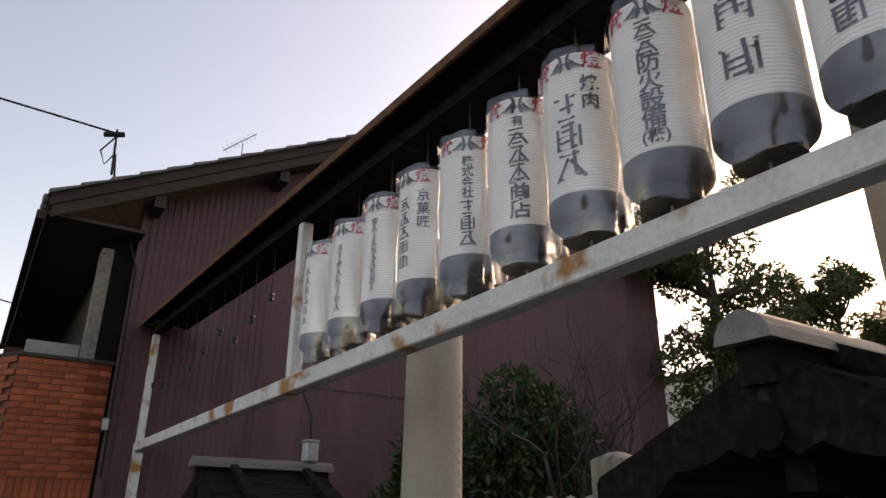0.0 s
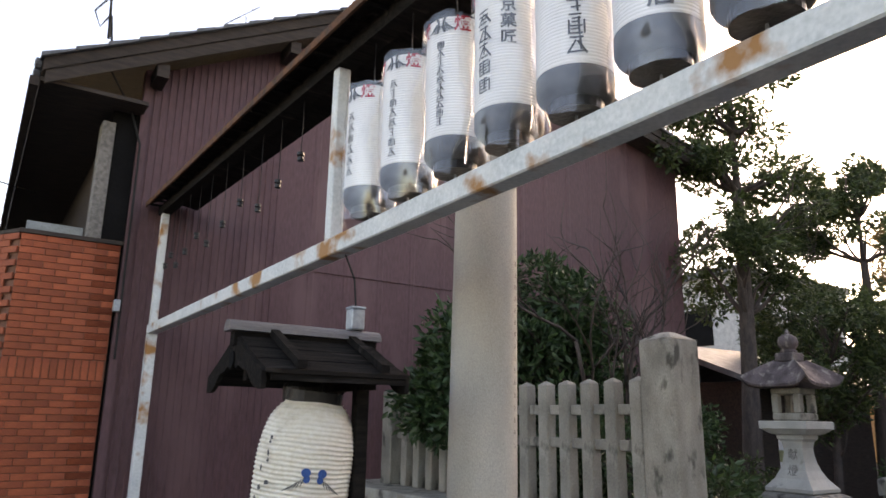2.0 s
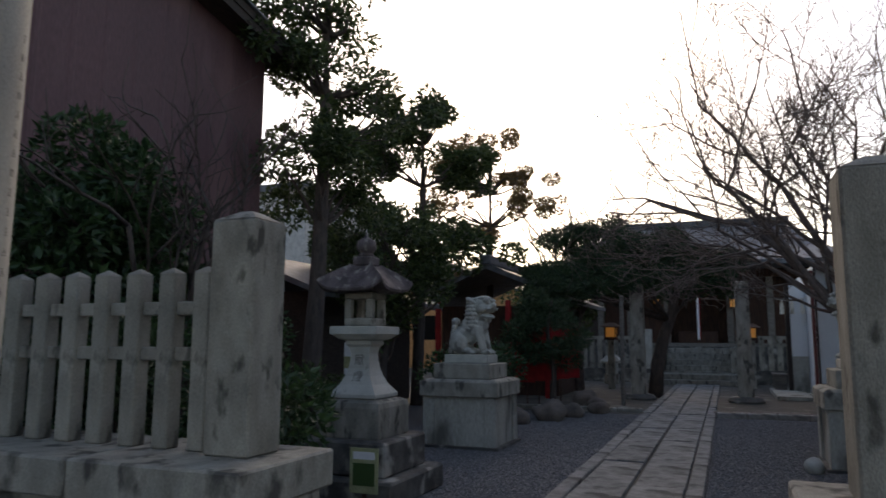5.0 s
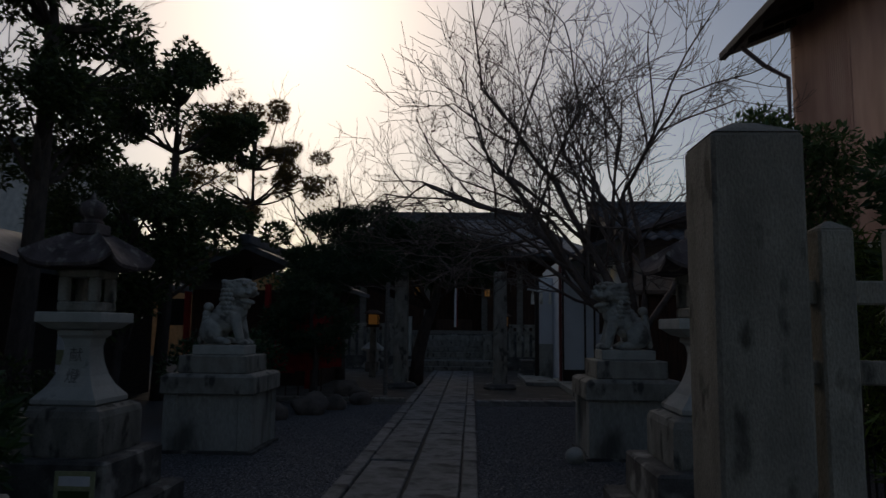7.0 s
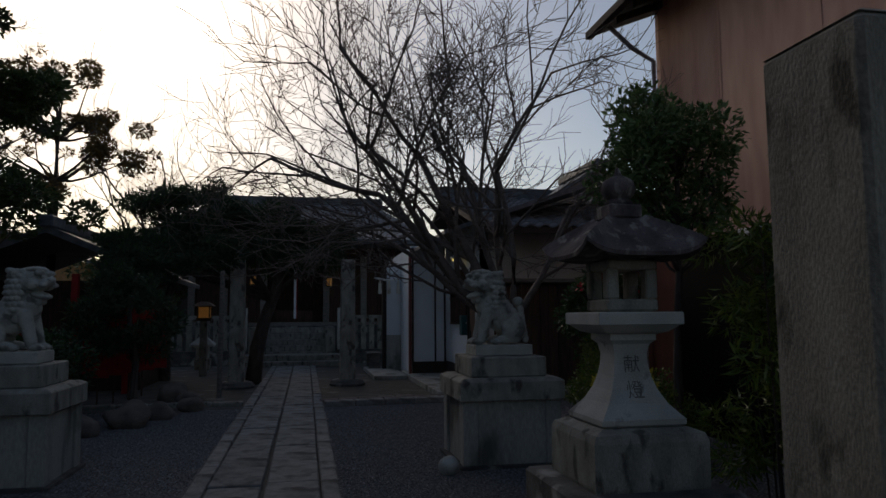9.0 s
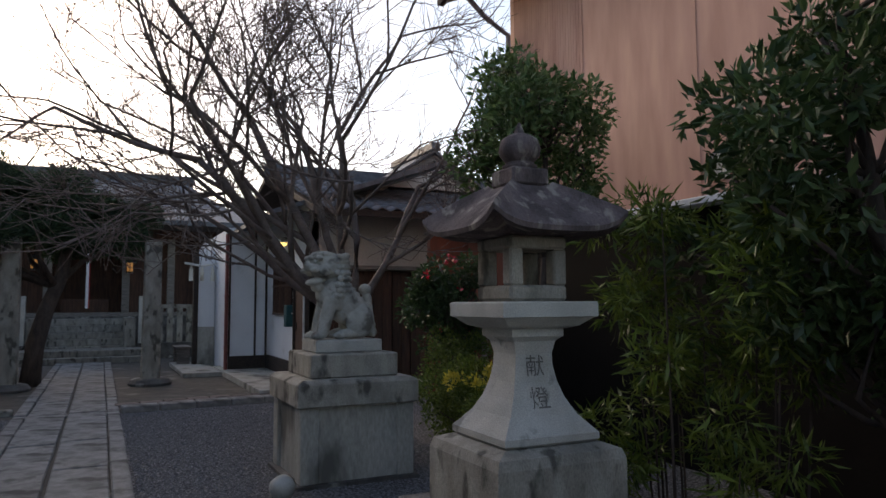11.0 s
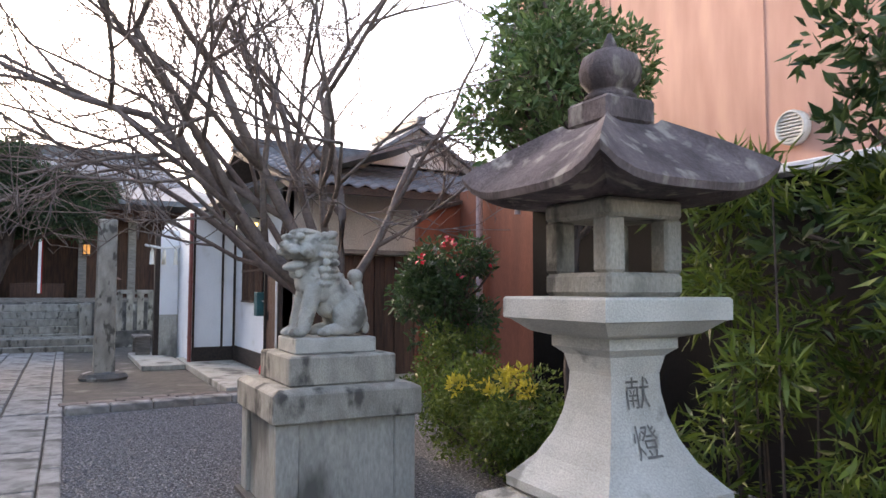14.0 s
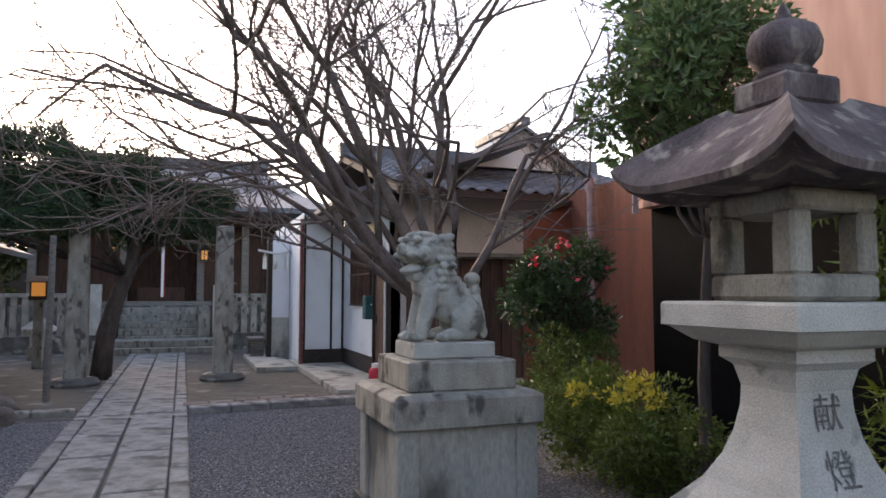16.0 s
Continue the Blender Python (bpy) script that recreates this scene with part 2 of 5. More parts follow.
def box(bm, x0, x1, y0, y1, z0, z1, bevel=0.0, taper=0.0):
    """A block; taper narrows its top on all sides."""
    vs = [bm.verts.new(p) for p in ((x0, y0, z0), (x1, y0, z0), (x1, y1, z0), (x0, y1, z0),
          (x0 + taper, y0 + taper, z1), (x1 - taper, y0 + taper, z1), (x1 - taper, y1 - taper, z1), (x0 + taper, y1 - taper, z1))]
    fs = [bm.faces.new([vs[i] for i in f]) for f in ((3, 2, 1, 0), (4, 5, 6, 7), (0, 1, 5, 4), (1, 2, 6, 5), (2, 3, 7, 6), (3, 0, 4, 7))]
    if bevel:
        bmesh.ops.bevel(bm, geom=list({e for f in fs for e in f.edges}), offset=bevel, segments=1, affect="EDGES")
    return bm


def B(*a, **k):
    return box(bmesh.new(), *a, **k)


def rings(bm, loops, cap=True):
    """Skins closed loops of equal length."""
    vv = [[bm.verts.new(p) for p in l] for l in loops]
    n = len(vv[0])
    for a, b in zip(vv, vv[1:]):
        for i in range(n):
            bm.faces.new((a[i], a[(i + 1) % n], b[(i + 1) % n], b[i]))
    if cap:
        bm.faces.new(vv[0][::-1]); bm.faces.new(vv[-1])
    return bm


def lathe(profile, n=24, cx=0, cy=0):
    return rings(bmesh.new(), [[(cx + r * math.cos(6.28319 * i / n), cy + r * math.sin(6.28319 * i / n), z) for i in range(n)] for r, z in profile])


def square_stack(profile, bow=0.0):
    """A four-sided turned shape: half widths and heights; bow lifts the corners."""
    loops = []
    for s, z in profile:
        pts = []
        for (ax, ay), (bx, by) in (((-1, -1), (1, -1)), ((1, -1), (1, 1)), ((1, 1), (-1, 1)), ((-1, 1), (-1, -1))):
            for k in range(12):
                u = k / 12
                w = abs(2 * u - 1) ** 4
                pts.append((s * (ax + (bx - ax) * u), s * (ay + (by - ay) * u), z + bow * w * s))
        loops.append(pts)
    return rings(bmesh.new(), loops)


def tube(bm, pts, r0, r1, n=6):
    loops = []
    for i, p in enumerate(pts):
        p = Vector(p)
        d = (Vector(pts[min(i + 1, len(pts) - 1)]) - Vector(pts[max(i - 1, 0)])).normalized()
        q = d.to_track_quat("Z", "Y")
        r = r0 + (r1 - r0) * i / (len(pts) - 1)
        loops.append([p + q @ Vector((r * math.cos(6.28319 * k / n), r * math.sin(6.28319 * k / n), 0)) for k in range(n)])
    return rings(bm, loops)


def prism(bm, poly, axis, lo, hi):
    """A polygon in the plane across axis, drawn out from lo to hi."""
    def at(u, v, w):
        return {"x": (w, u, v), "y": (u, w, v), "z": (u, v, w)}[axis]
    return rings(bm, [[at(u, v, lo) for u, v in poly], [at(u, v, hi) for u, v in poly]])


def fix(bm):
    bmesh.ops.recalc_face_normals(bm, faces=bm.faces)
    return bm


# ---- foliage ----
def leaf_cloud(name, clumps, count, size, material, parent=None, droop=0.2, slim=0.45, seed=1, up=0.3):
    """Folded leaves scattered through and over many small clumps (x, y, z, rx, ry, rz)."""
    rng = np.random.default_rng(seed)
    c = np.array(clumps, float)
    w = c[:, 3] * c[:, 4] * c[:, 5]
    pick = rng.choice(len(c), count, p=w / w.sum())
    d = rng.normal(size=(count, 3)); d /= np.linalg.norm(d, axis=1)[:, None]
    r = rng.uniform(0.35, 1.0, count) ** 0.5 * rng.uniform(0.85, 1.12, count)
    pos = c[pick, :3] + d * c[pick, 3:] * r[:, None]
    ax = d * 0.7 + rng.normal(size=(count, 3)) * 0.6
    ax[:, 2] += up - droop
    ax /= np.linalg.norm(ax, axis=1)[:, None]
    side = np.cross(ax, rng.normal(size=(count, 3))); side /= np.linalg.norm(side, axis=1)[:, None]
    nrm = np.cross(ax, side)
    ln = size * rng.uniform(0.6, 1.3, count)[:, None]
    tip, mid = pos + ax * ln, pos + ax * ln * 0.45
    l = mid + side * ln * slim * 0.5 + nrm * ln * 0.08
    rr = mid - side * ln * slim * 0.5 + nrm * ln * 0.08
    v = np.stack([pos, l, tip, rr], 1).reshape(-1, 3)
    f = np.arange(count * 4).reshape(-1, 4)
    return raw(name, v.tolist(), f.tolist(), material, parent)


def clumps_in(cx, cy, cz, rx, ry, rz, n, r, seed, flat=1.0):
    rng = np.random.default_rng(seed)
    out = []
    for _ in range(n):
        d = rng.normal(size=3); d /= np.linalg.norm(d)
        k = rng.uniform(0.3, 1) ** 0.6
        s = r * rng.uniform(0.6, 1.3)
        out.append((cx + d[0] * rx * k, cy + d[1] * ry * k, cz + d[2] * rz * k, s, s, s * flat))
    return out


def limbs(bm, start, dirn, length, r, depth, rng, bend=0.25, split=3, ups=0.25, tips=None, n=6, spread=1.0):
    """A branch that wanders, tapers and forks."""
    pts, p, d = [Vector(start)], Vector(start), Vector(dirn).normalized()
    steps = 5
    for i in range(steps):
        d = (d + Vector(rng.normal(size=3)) * bend * 0.5 + Vector((0, 0, ups * 0.25))).normalized()
        if p.z < 1.9:
            d.z = abs(d.z) + 0.2
            d.normalize()
        p = p + d * length / steps
        pts.append(p.copy())
    tube(bm, pts, r, max(0.003, r * 0.55), n)
    if tips is not None and depth <= 1:
        tips.append(p.copy())
    if depth:
        kids = split + (1 if spread > 1 and depth <= 2 else 0)
        for k in range(kids):
            i = 2 + (k * 3) // kids if k < kids - 1 else steps
            q = d.orthogonal().normalized()
            q.rotate(Matrix.Rotation(rng.uniform(0, 6.28), 3, d))
            limbs(bm, pts[i], d + q * rng.uniform(0.45, 1.0) * spread, length * rng.uniform(0.52, 0.80), max(0.0042, r * 0.62 * rng.uniform(0.75, 1)), depth - 1, rng,
                  bend, split, ups, tips, 5 if depth > 3 else 3, spread)


def leafy_tree(name, label, at, height, trunk_r, lean, crown, leaf, count, size, seed, category="tree", slim=0.45, bare=0):
    """Trunk with limbs out to each clump of the crown, and the clumps' leaves."""
    t = thing(name, label, category, at)
    rng = np.random.default_rng(seed)
    bm = bmesh.new()
    top = Vector((lean[0], lean[1], height))
    trunk = [Vector((lean[0] * u + 0.06 * math.sin(5 * u), lean[1] * u + 0.05 * math.cos(4 * u) - 0.05, height * u)) for u in (0, .15, .3, .45, .6, .75, .9, 1)]
    tube(bm, trunk, trunk_r, trunk_r * 0.35, 8)
    for c in crown[::max(1, len(crown) // 26)]:
        e = Vector(c[:3])
        u = min(0.9, max(0.2, (e.z - 0.5) / height))
        i = min(6, int(u * 7))
        s = trunk[i]
        m = s.lerp(e, 0.5) + Vector(rng.normal(size=3)) * 0.12
        tube(bm, [s, s.lerp(m, 0.5) + Vector((0, 0, -0.05)), m, e], trunk_r * 0.33, 0.012, 5)
    for _ in range(bare):
        c = crown[int(rng.integers(len(crown)))]
        d = Vector(rng.normal(size=3)); d.z = abs(d.z)
        limbs(bm, c[:3], d, 0.7, 0.014, 2, rng, 0.35, 3, 0.3)
    part("trunk", fix(bm), M_BARK, t, smooth=True)
    leaf_cloud("crown", crown, int(count * 1.5), size, leaf, t, seed=seed, slim=slim)
    return t


def shrub(name, label, at, crown, leaf, count, size, seed, slim=0.45, stems=7):
    t = thing(name, label, "shrub", at)
    bm = bmesh.new()
    rng = np.random.default_rng(seed)
    for k in range(stems):
        e = Vector(crown[k * len(crown) // stems][:3])
        s = Vector((e.x * 0.25 + rng.uniform(-.05, .05), e.y * 0.25, 0))
        tube(bm, [s, s.lerp(e, 0.45) + Vector((0, 0, 0.1)), e], 0.022, 0.007, 5)
    part("stem", fix(bm), M_BARK, t)
    leaf_cloud("crown", crown, count, size, leaf, t, seed=seed, slim=slim)
    return t


# ---- lettering ----
def text_mesh(s, size, bold=0.0):
    cu = bpy.data.curves.new("lettering", "FONT")
    cu.body, cu.size, cu.align_x, cu.align_y = s, size, "CENTER", "CENTER"
    cu.offset = bold * size
    ob = bpy.data.objects.new("lettering", cu)
    scene.collection.objects.link(ob)
    dg = bpy.context.evaluated_depsgraph_get()
    me = bpy.data.meshes.new_from_object(ob.evaluated_get(dg))
    bpy.data.objects.remove(ob)
    return me


def pseudo_strokes(rng, size):
    """Bars that stand for a character that is not spelt out."""
    v, f = [], []
    def bar(x0, y0, x1, y1, w):
        d = Vector((x1 - x0, y1 - y0)); q = Vector((-d.y, d.x)).normalized() * w / 2
        k = len(v)
        v.extend([(x0 + q.x, y0 + q.y), (x1 + q.x, y1 + q.y), (x1 - q.x, y1 - q.y), (x0 - q.x, y0 - q.y)])
        f.append((k, k + 1, k + 2, k + 3))
    h = size * 0.45
    kind = int(rng.integers(4))
    for yy in np.linspace(-0.75, 0.8, 2 + kind):
        w = rng.uniform(.45, 1)
        bar(-h * w, h * yy, h * w * rng.uniform(.5, 1), h * (yy + rng.uniform(0, .16)), size * 0.085)
    if kind != 2:
        x = rng.uniform(-.3, .3)
        bar(h * x, h, h * (x + rng.uniform(-.15, .15)), -h * rng.uniform(.3, 1), size * 0.1)
    if kind in (0, 2):
        bar(-h * .1, h * .5, -h * .95, -h * .9, size * 0.09)
        bar(h * .05, h * .4, h * .95, -h * .85, size * 0.11)
    if kind == 3:
        bar(-h * .75, h * .7, -h * .75, -h * .8, size * 0.09)
        bar(h * .75, h * .7, h * .75, -h * .8, size * 0.09)
    return v, f


def wrap_text(items, radius, material, parent, name="lettering"):
    """Characters (text, angle, z, size) laid round an upright cylinder."""
    rng = np.random.default_rng(len(items) + int(radius * 1000))
    V, F = [], []
    for s, ang, z, size in items:
        if s == "#":
            v2, f2 = pseudo_strokes(rng, size)
        else:
            me = text_mesh(s, size, 0.018)
            v2, f2 = [(v.co.x, v.co.y) for v in me.vertices], [tuple(p.vertices) for p in me.polygons]
            bpy.data.meshes.remove(me)
        k = len(V)
        for x, y in v2:
            a = ang + x / radius
            V.append((radius * math.cos(a), radius * math.sin(a), z + y))
        F.extend(tuple(i + k for i in p) for p in f2)
    return raw(name, V, F, material, parent)


# ================= ground =================
ground = structure(raw("ground", [(-300, -300, -0.02), (4.9, -300, -0.02), (4.9, 300, -0.02), (-300, 300, -0.02)], [(0, 1, 2, 3)], M_ASPHALT), "grey asphalt street before the shrine", "road")
yard = structure(part("ground_yard", B(4.9, 17.6, -20, 40, -0.3, 0.0), M_GRAVEL), "dark grey gravel yard", "gravel")
earth = structure(part("ground_earth", B(17.6, 300, -300, 300, -0.3, 0.004), M_EARTH), "packed earth of the inner precinct", "ground")
structure(part("ground_side", B(4.9, 17.6, 40, 300, -0.3, -0.004), M_EARTH), "bare earth beyond the yard", "ground")
structure(part("ground_side", B(4.9, 17.6, -300, -20, -0.3, -0.004), M_EARTH), "bare earth beyond the yard", "ground")

# ================= sign roof with paper lanterns =================
rack = thing("lantern_rack", "pale blue rusty steel rack with a tin roof over the gate", "rack", (4.02, 0, 0))
part("rail", B(-0.045, 0.045, 5.3, 13.15, 2.25, 2.34, 0.006), M_RUSTPAINT, rack, "painted steel rail with rust patches")
for y, z0 in ((13.1, 0.0), (5.36, 0.0)):
    part("post", B(-0.045, 0.045, y - 0.045, y + 0.045, z0, 2.248, 0.006), M_RUSTPAINT, rack)
for y in (13.1, 8.98, 5.36):
    part("upright", B(-0.035, 0.035, y - 0.035, y + 0.035, 2.342, 3.475 + (y - 13.2) * 0.045, 0.005), M_RUSTPAINT, rack)
beam = part("beam", B(-0.05, 0.05, 5.2, 13.2, 3.472, 3.56), M_BLACKWOOD, rack)
bm = prism(bmesh.new(), [(-0.16, 3.56), (0.0, 3.66), (0.34, 3.60), (0.34, 3.62), (0.0, 3.69), (-0.16, 3.585)], "y", 5.0, 13.25)
tin = part("roof", fix(bm), M_BLACKWOOD, rack, "thin dark tin roof")
strip = part("eave_strip", B(-0.175, -0.16, 5.0, 13.25, 3.55, 3.595), M_RUST, rack, "rusty edge strip")
bm = bmesh.new()
for k in range(40):
    box(bm, -0.15, -0.03, 5.1 + k * 0.205, 5.13 + k * 0.205, 3.545, 3.56)
bats = part("batten", bm, M_BLACKWOOD, rack)
bats["kind"] = "stuff"
for ob in (beam, tin, strip, bats):
    ob.matrix_basis = pose(0, 13.2, 3.55, 2.6) @ pose(0, -13.2, -3.55)
for i, y in enumerate((9.5, 9.85, 10.2, 10.6, 11.0, 11.4, 11.75, 12.1, 12.4, 12.65, 12.85)):
    h = thing("hook_wire", "thin wire with a small black bulb socket hanging from the rack", "wire", (4.02, y, 2.95 - 0.07 * (i % 3)), group="empty lantern wires")
    bm = bmesh.new()
    tube(bm, [(0, 0, 0.03), (0.004, 0.003, 0.2), (0, 0, 0.52 + 0.07 * (i % 3) - (13.2 - y) * 0.045)], 0.003, 0.003, 4)
    part("wire", fix(bm), M_WIRE, h)
    part("socket", lathe([(0.006, 0.035), (0.022, 0.03), (0.022, 0.012), (0.012, 0.01), (0.02, 0.0), (0.02, -0.02), (0.008, -0.025)], 10), M_BLACK, h)

# columns of brush lettering: text, turn from the facing angle, top, bottom, size
COLUMNS = [
    (188, [("######", 0, 0.46, 0.14, 0.052)]),
    (202, [("########", 0, 0.47, 0.12, 0.044)]),
    (205, [("##########", 0, 0.48, 0.13, 0.038)]),
    (188, [("#####", 0, 0.46, 0.14, 0.066), ("京菓匠", 0.75, 0.485, 0.30, 0.058)]),
    (228, [("株式会社", 0.02, 0.49, 0.31, 0.048), ("###", 0.02, 0.305, 0.12, 0.068)]),
    (224, [("有", 0, 0.505, 0.455, 0.045), ("###商店", 0, 0.455, 0.11, 0.078)]),
    (203, [("###", 0, 0.43, 0.13, 0.11), ("焼肉", 0.62, 0.49, 0.36, 0.062)]),
    (209, [("##防火設備", 0, 0.505, 0.15, 0.07), ("(株)", 0, 0.155, 0.105, 0.048)]),
    (199, [("有", 0, 0.51, 0.455, 0.05), ("##", 0, 0.42, 0.13, 0.115)]),
    (183, [("#####", 0, 0.49, 0.12, 0.08)]),
]
LAN_Y = [8.60, 8.25, 7.90, 7.575, 7.25, 6.93, 6.625, 6.32, 6.03, 5.75]
for i, y in enumerate(LAN_Y):
    r = 0.119
    ln = thing("paper_lantern", "white cylindrical paper lantern with brush lettering in clear plastic", "lantern", (4.02, y, 2.40), group="lanterns on the rack")
    prof = []
    for k in range(44):
        z = 0.089 + k * 0.0112
        prof += [(r + 0.0016 * math.cos(1.5708 * q), z + 0.0028 * q) for q in range(4)]
    part("paper", lathe([(r - 0.03, 0.089)] + prof + [(r - 0.006, 0.583), (r - 0.018, 0.590), (0.07, 0.597)], 28), M_PAPER, ln, smooth=True)
    part("band", lathe([(r - 0.045, 0.008), (r - 0.018, 0.014), (r - 0.004, 0.028), (r + 0.002, 0.042), (r + 0.002, 0.092), (r - 0.01, 0.094)], 28), M_BAND, ln, "dark grey painted lower band", True)
    part("rim", lathe([(0.07, -0.022), (0.085, -0.022), (0.085, 0.016), (0.07, 0.016)], 24), M_BLACK, ln, "black base ring")
    part("cap", lathe([(0.084, 0.592), (0.084, 0.617), (0.05, 0.632), (0.01, 0.637)], 24), M_BLACK, ln, "black top ring")
    bm = bmesh.new()
    tube(bm, [(0, 0, 0.632), (0.0, 0.003, 0.72), (0, 0, 1.075 - (13.2 - y) * 0.045)], 0.004, 0.004, 5)
    part("hanger", fix(bm), M_WIRE, ln)
    bm = bmesh.new()
    tube(bm, [(0, 0, -0.06), (0, 0, 0.0)], 0.006, 0.004, 5)
    part("pin", fix(bm), M_ZINC, ln)
    rng = np.random.default_rng(i)
    ph = rng.uniform(0, 6.28, 3)
    loops = []
    for k in range(14):
        z = -0.055 + k * 0.0505
        ring = []
        for q in range(40):
            a = 6.28319 * q / 40
            rr = r + 0.011 + 0.006 * math.sin(5 * a + k * 0.5 + ph[0]) + 0.004 * math.sin(11 * a - k * 0.9 + ph[1])
            if k < 3:
                rr += (3 - k) * 0.007 * math.sin(4 * a + ph[2]) + 0.006 * rng.random()
            ring.append((rr * math.cos(a), rr * math.sin(a), z + (0.018 * math.sin(3 * a + ph[2]) if k == 0 else 0)))
        loops.append(ring)
    film = part("plastic_film", rings(bmesh.new(), loops, cap=False), M_FILM, ln, "clear crinkled plastic cover", True)
    film.visible_shadow = False
    deg, cols = COLUMNS[i]
    face = radians(deg)
    for words, turn, top, low, size in cols:
        cells = ["(株)"] if words == "(株)" else list(words)
        wrap_text([(c, face + turn, top - (k + 0.5) * (top - low) / len(cells), size) for k, c in enumerate(cells)], r + 0.0035, M_INK, ln)
    for c, turn in (("燈", 0.72), ("献", -0.75)):
        wrap_text([(c, face + turn, 0.545, 0.07)], r + 0.0035, M_RED, ln, "red_lettering")
    # two birds with drooping feathered wings
    V, F = [], []
    def feather(a0, z0, a1, z1, w):
        n = Vector((-(z1 - z0), (a1 - a0) * r)).normalized() * w / 2
        k = len(V)
        for a_, z_, s_ in ((a0, z0, 1), (a1, z1, 0.5), (a1, z1, -0.5), (a0, z0, -1)):
            aa = face + a_ + s_ * n.x / r
            V.append(((r + 0.0035) * math.cos(aa), (r + 0.0035) * math.sin(aa), z_ + s_ * n.y))
        F.append((k, k + 1, k + 2, k + 3))
    for sg in (-1, 1):
        feather(sg * 0.10, 0.575, sg * 0.17, 0.572, 0.014)
        feather(sg * 0.11, 0.572, sg * 0.07, 0.545, 0.012)
        feather(sg * 0.07, 0.547, sg * 0.14, 0.515, 0.018)
        for q in range(6):
            feather(sg * (0.15 + 0.045 * q), 0.558 - 0.006 * q, sg * (0.22 + 0.055 * q), 0.518 + 0.002 * q, 0.0055)
    raw("bird_crest", V, F, M_INK, ln)

# ================= torii pillar =================
pil = thing("torii_pillar", "tall tapered round stone gate pillar with carved lettering", "pillar", (4.83, 8.83, 0))
pil.matrix_basis = pose(4.83, 8.83, 0, 0.6, 0.4, 0)
part("shaft", lathe([(0.184, 0.0), (0.180, 1.0), (0.175, 1.8), (0.17, 2.6), (0.155, 3.6), (0.15, 3.95)], 40), M_TORII, pil, smooth=True)
wrap_text([("#", radians(298), 2.35 - 0.062 * k, 0.03) for k in range(26)], 0.1775, M_CUT, pil, "carved_lettering")
pilr = copy_thing(pil, pose(4.83, 5.99, 0, -0.6, 0.4, 0))

# ================= giant lantern stands =================
def lantern_stand(at, label, w=1.0):
    t = thing("lantern_stand", label, "lantern stand", at)
    t.scale = (0.86, w, 0.985)
    slope = 0.42
    def under(u):
        return 1.835 - slope * abs(u) + 0.10 * u * u
    bm = bmesh.new()
    for s in (-1, 1):
        us = (0.0, 0.15, 0.30, 0.46)
        prism(bm, [(s * u, under(u)) for u in us] + [(s * u, under(u) - 0.025) for u in us[::-1]], "x", -0.34, 0.36)
    part("roof_board", fix(bm), M_BLACKWOOD, t)
    for s in (-1, 1):
        for k in range(3):
            u0, u1 = 0.03 + 0.145 * k, 0.18 + 0.145 * k
            bm = prism(bmesh.new(), [(s * u0, under(u0) + 0.004), (s * u1, under(u1) + 0.006), (s * u1, under(u1) + 0.024), (s * u0, under(u0) + 0.020)], "x", -0.37, 0.37)
            part("plank", fix(bm), M_BLACKWOOD, t)
        for x in (-0.20, 0.24):
            bm = prism(bmesh.new(), [(s * 0.03, under(0.03) + 0.03), (s * 0.475, under(0.475) + 0.032), (s * 0.475, under(0.475) + 0.065), (s * 0.03, under(0.03) + 0.065)], "x", x - 0.022, x + 0.022)
            part("batten", fix(bm), M_BLACKWOOD, t, "round-edged weathered batten")
    arc = [(0.062 * math.cos(3.14159 * k / 8), 1.862 + 0.05 * math.sin(3.14159 * k / 8)) for k in range(9)]
    part("ridge", fix(prism(bmesh.new(), arc, "x", -0.43, 0.42)), M_RIDGE, t, "rounded sheet metal ridge cap")
    part("ridge_board", B(-0.40, 0.40, -0.035, 0.035, 1.80, 1.861), M_BLACKWOOD, t)
    for x in (-0.385, 0.362):
        pts = [(-0.46 + 0.92 * k / 20, 0) for k in range(21)]
        up = [(u, under(u) + 0.012) for u, _ in pts]
        low = [(u, under(u) - 0.060 - 0.026 * abs(math.sin((u + 0.46) / 0.92 * 12.566)) - 0.045 * (abs(u) < 0.05)) for u, _ in pts]
        part("bargeboard", fix(prism(bmesh.new(), up + low[::-1], "x", x, x + 0.022)), M_BLACKWOOD, t, "scalloped carved gable board")
        # the gable board's dark round hole is a near-black raised disc
        ob = part("gable_hole_disc", lathe([(0.036, -0.006), (0.036, 0.004), (0.026, 0.008)], 16), M_DKSIDE, t, "raised black disc standing for a round hole")
        ob.matrix_basis = pose(x + (0.028 if x > 0 else -0.006), 0, 1.74, 0, 90, 0)
    part("collar", lathe([(0.10, 1.56), (0.11, 1.58), (0.11, 1.63), (0.10, 1.65)], 20), M_BLACK, t)
    for y in (-0.24, 0.17):
        part("post", B(0.20, 0.27, y, y + 0.07, 0, 1.715, 0.006), M_BLACKWOOD, t)
    part("beam", B(-0.32, 0.32, -0.03, 0.03, 1.65, 1.71), M_BLACKWOOD, t)
    part("beam", B(0.205, 0.265, -0.32, 0.32, 1.62, 1.66), M_BLACKWOOD, t)
    return t


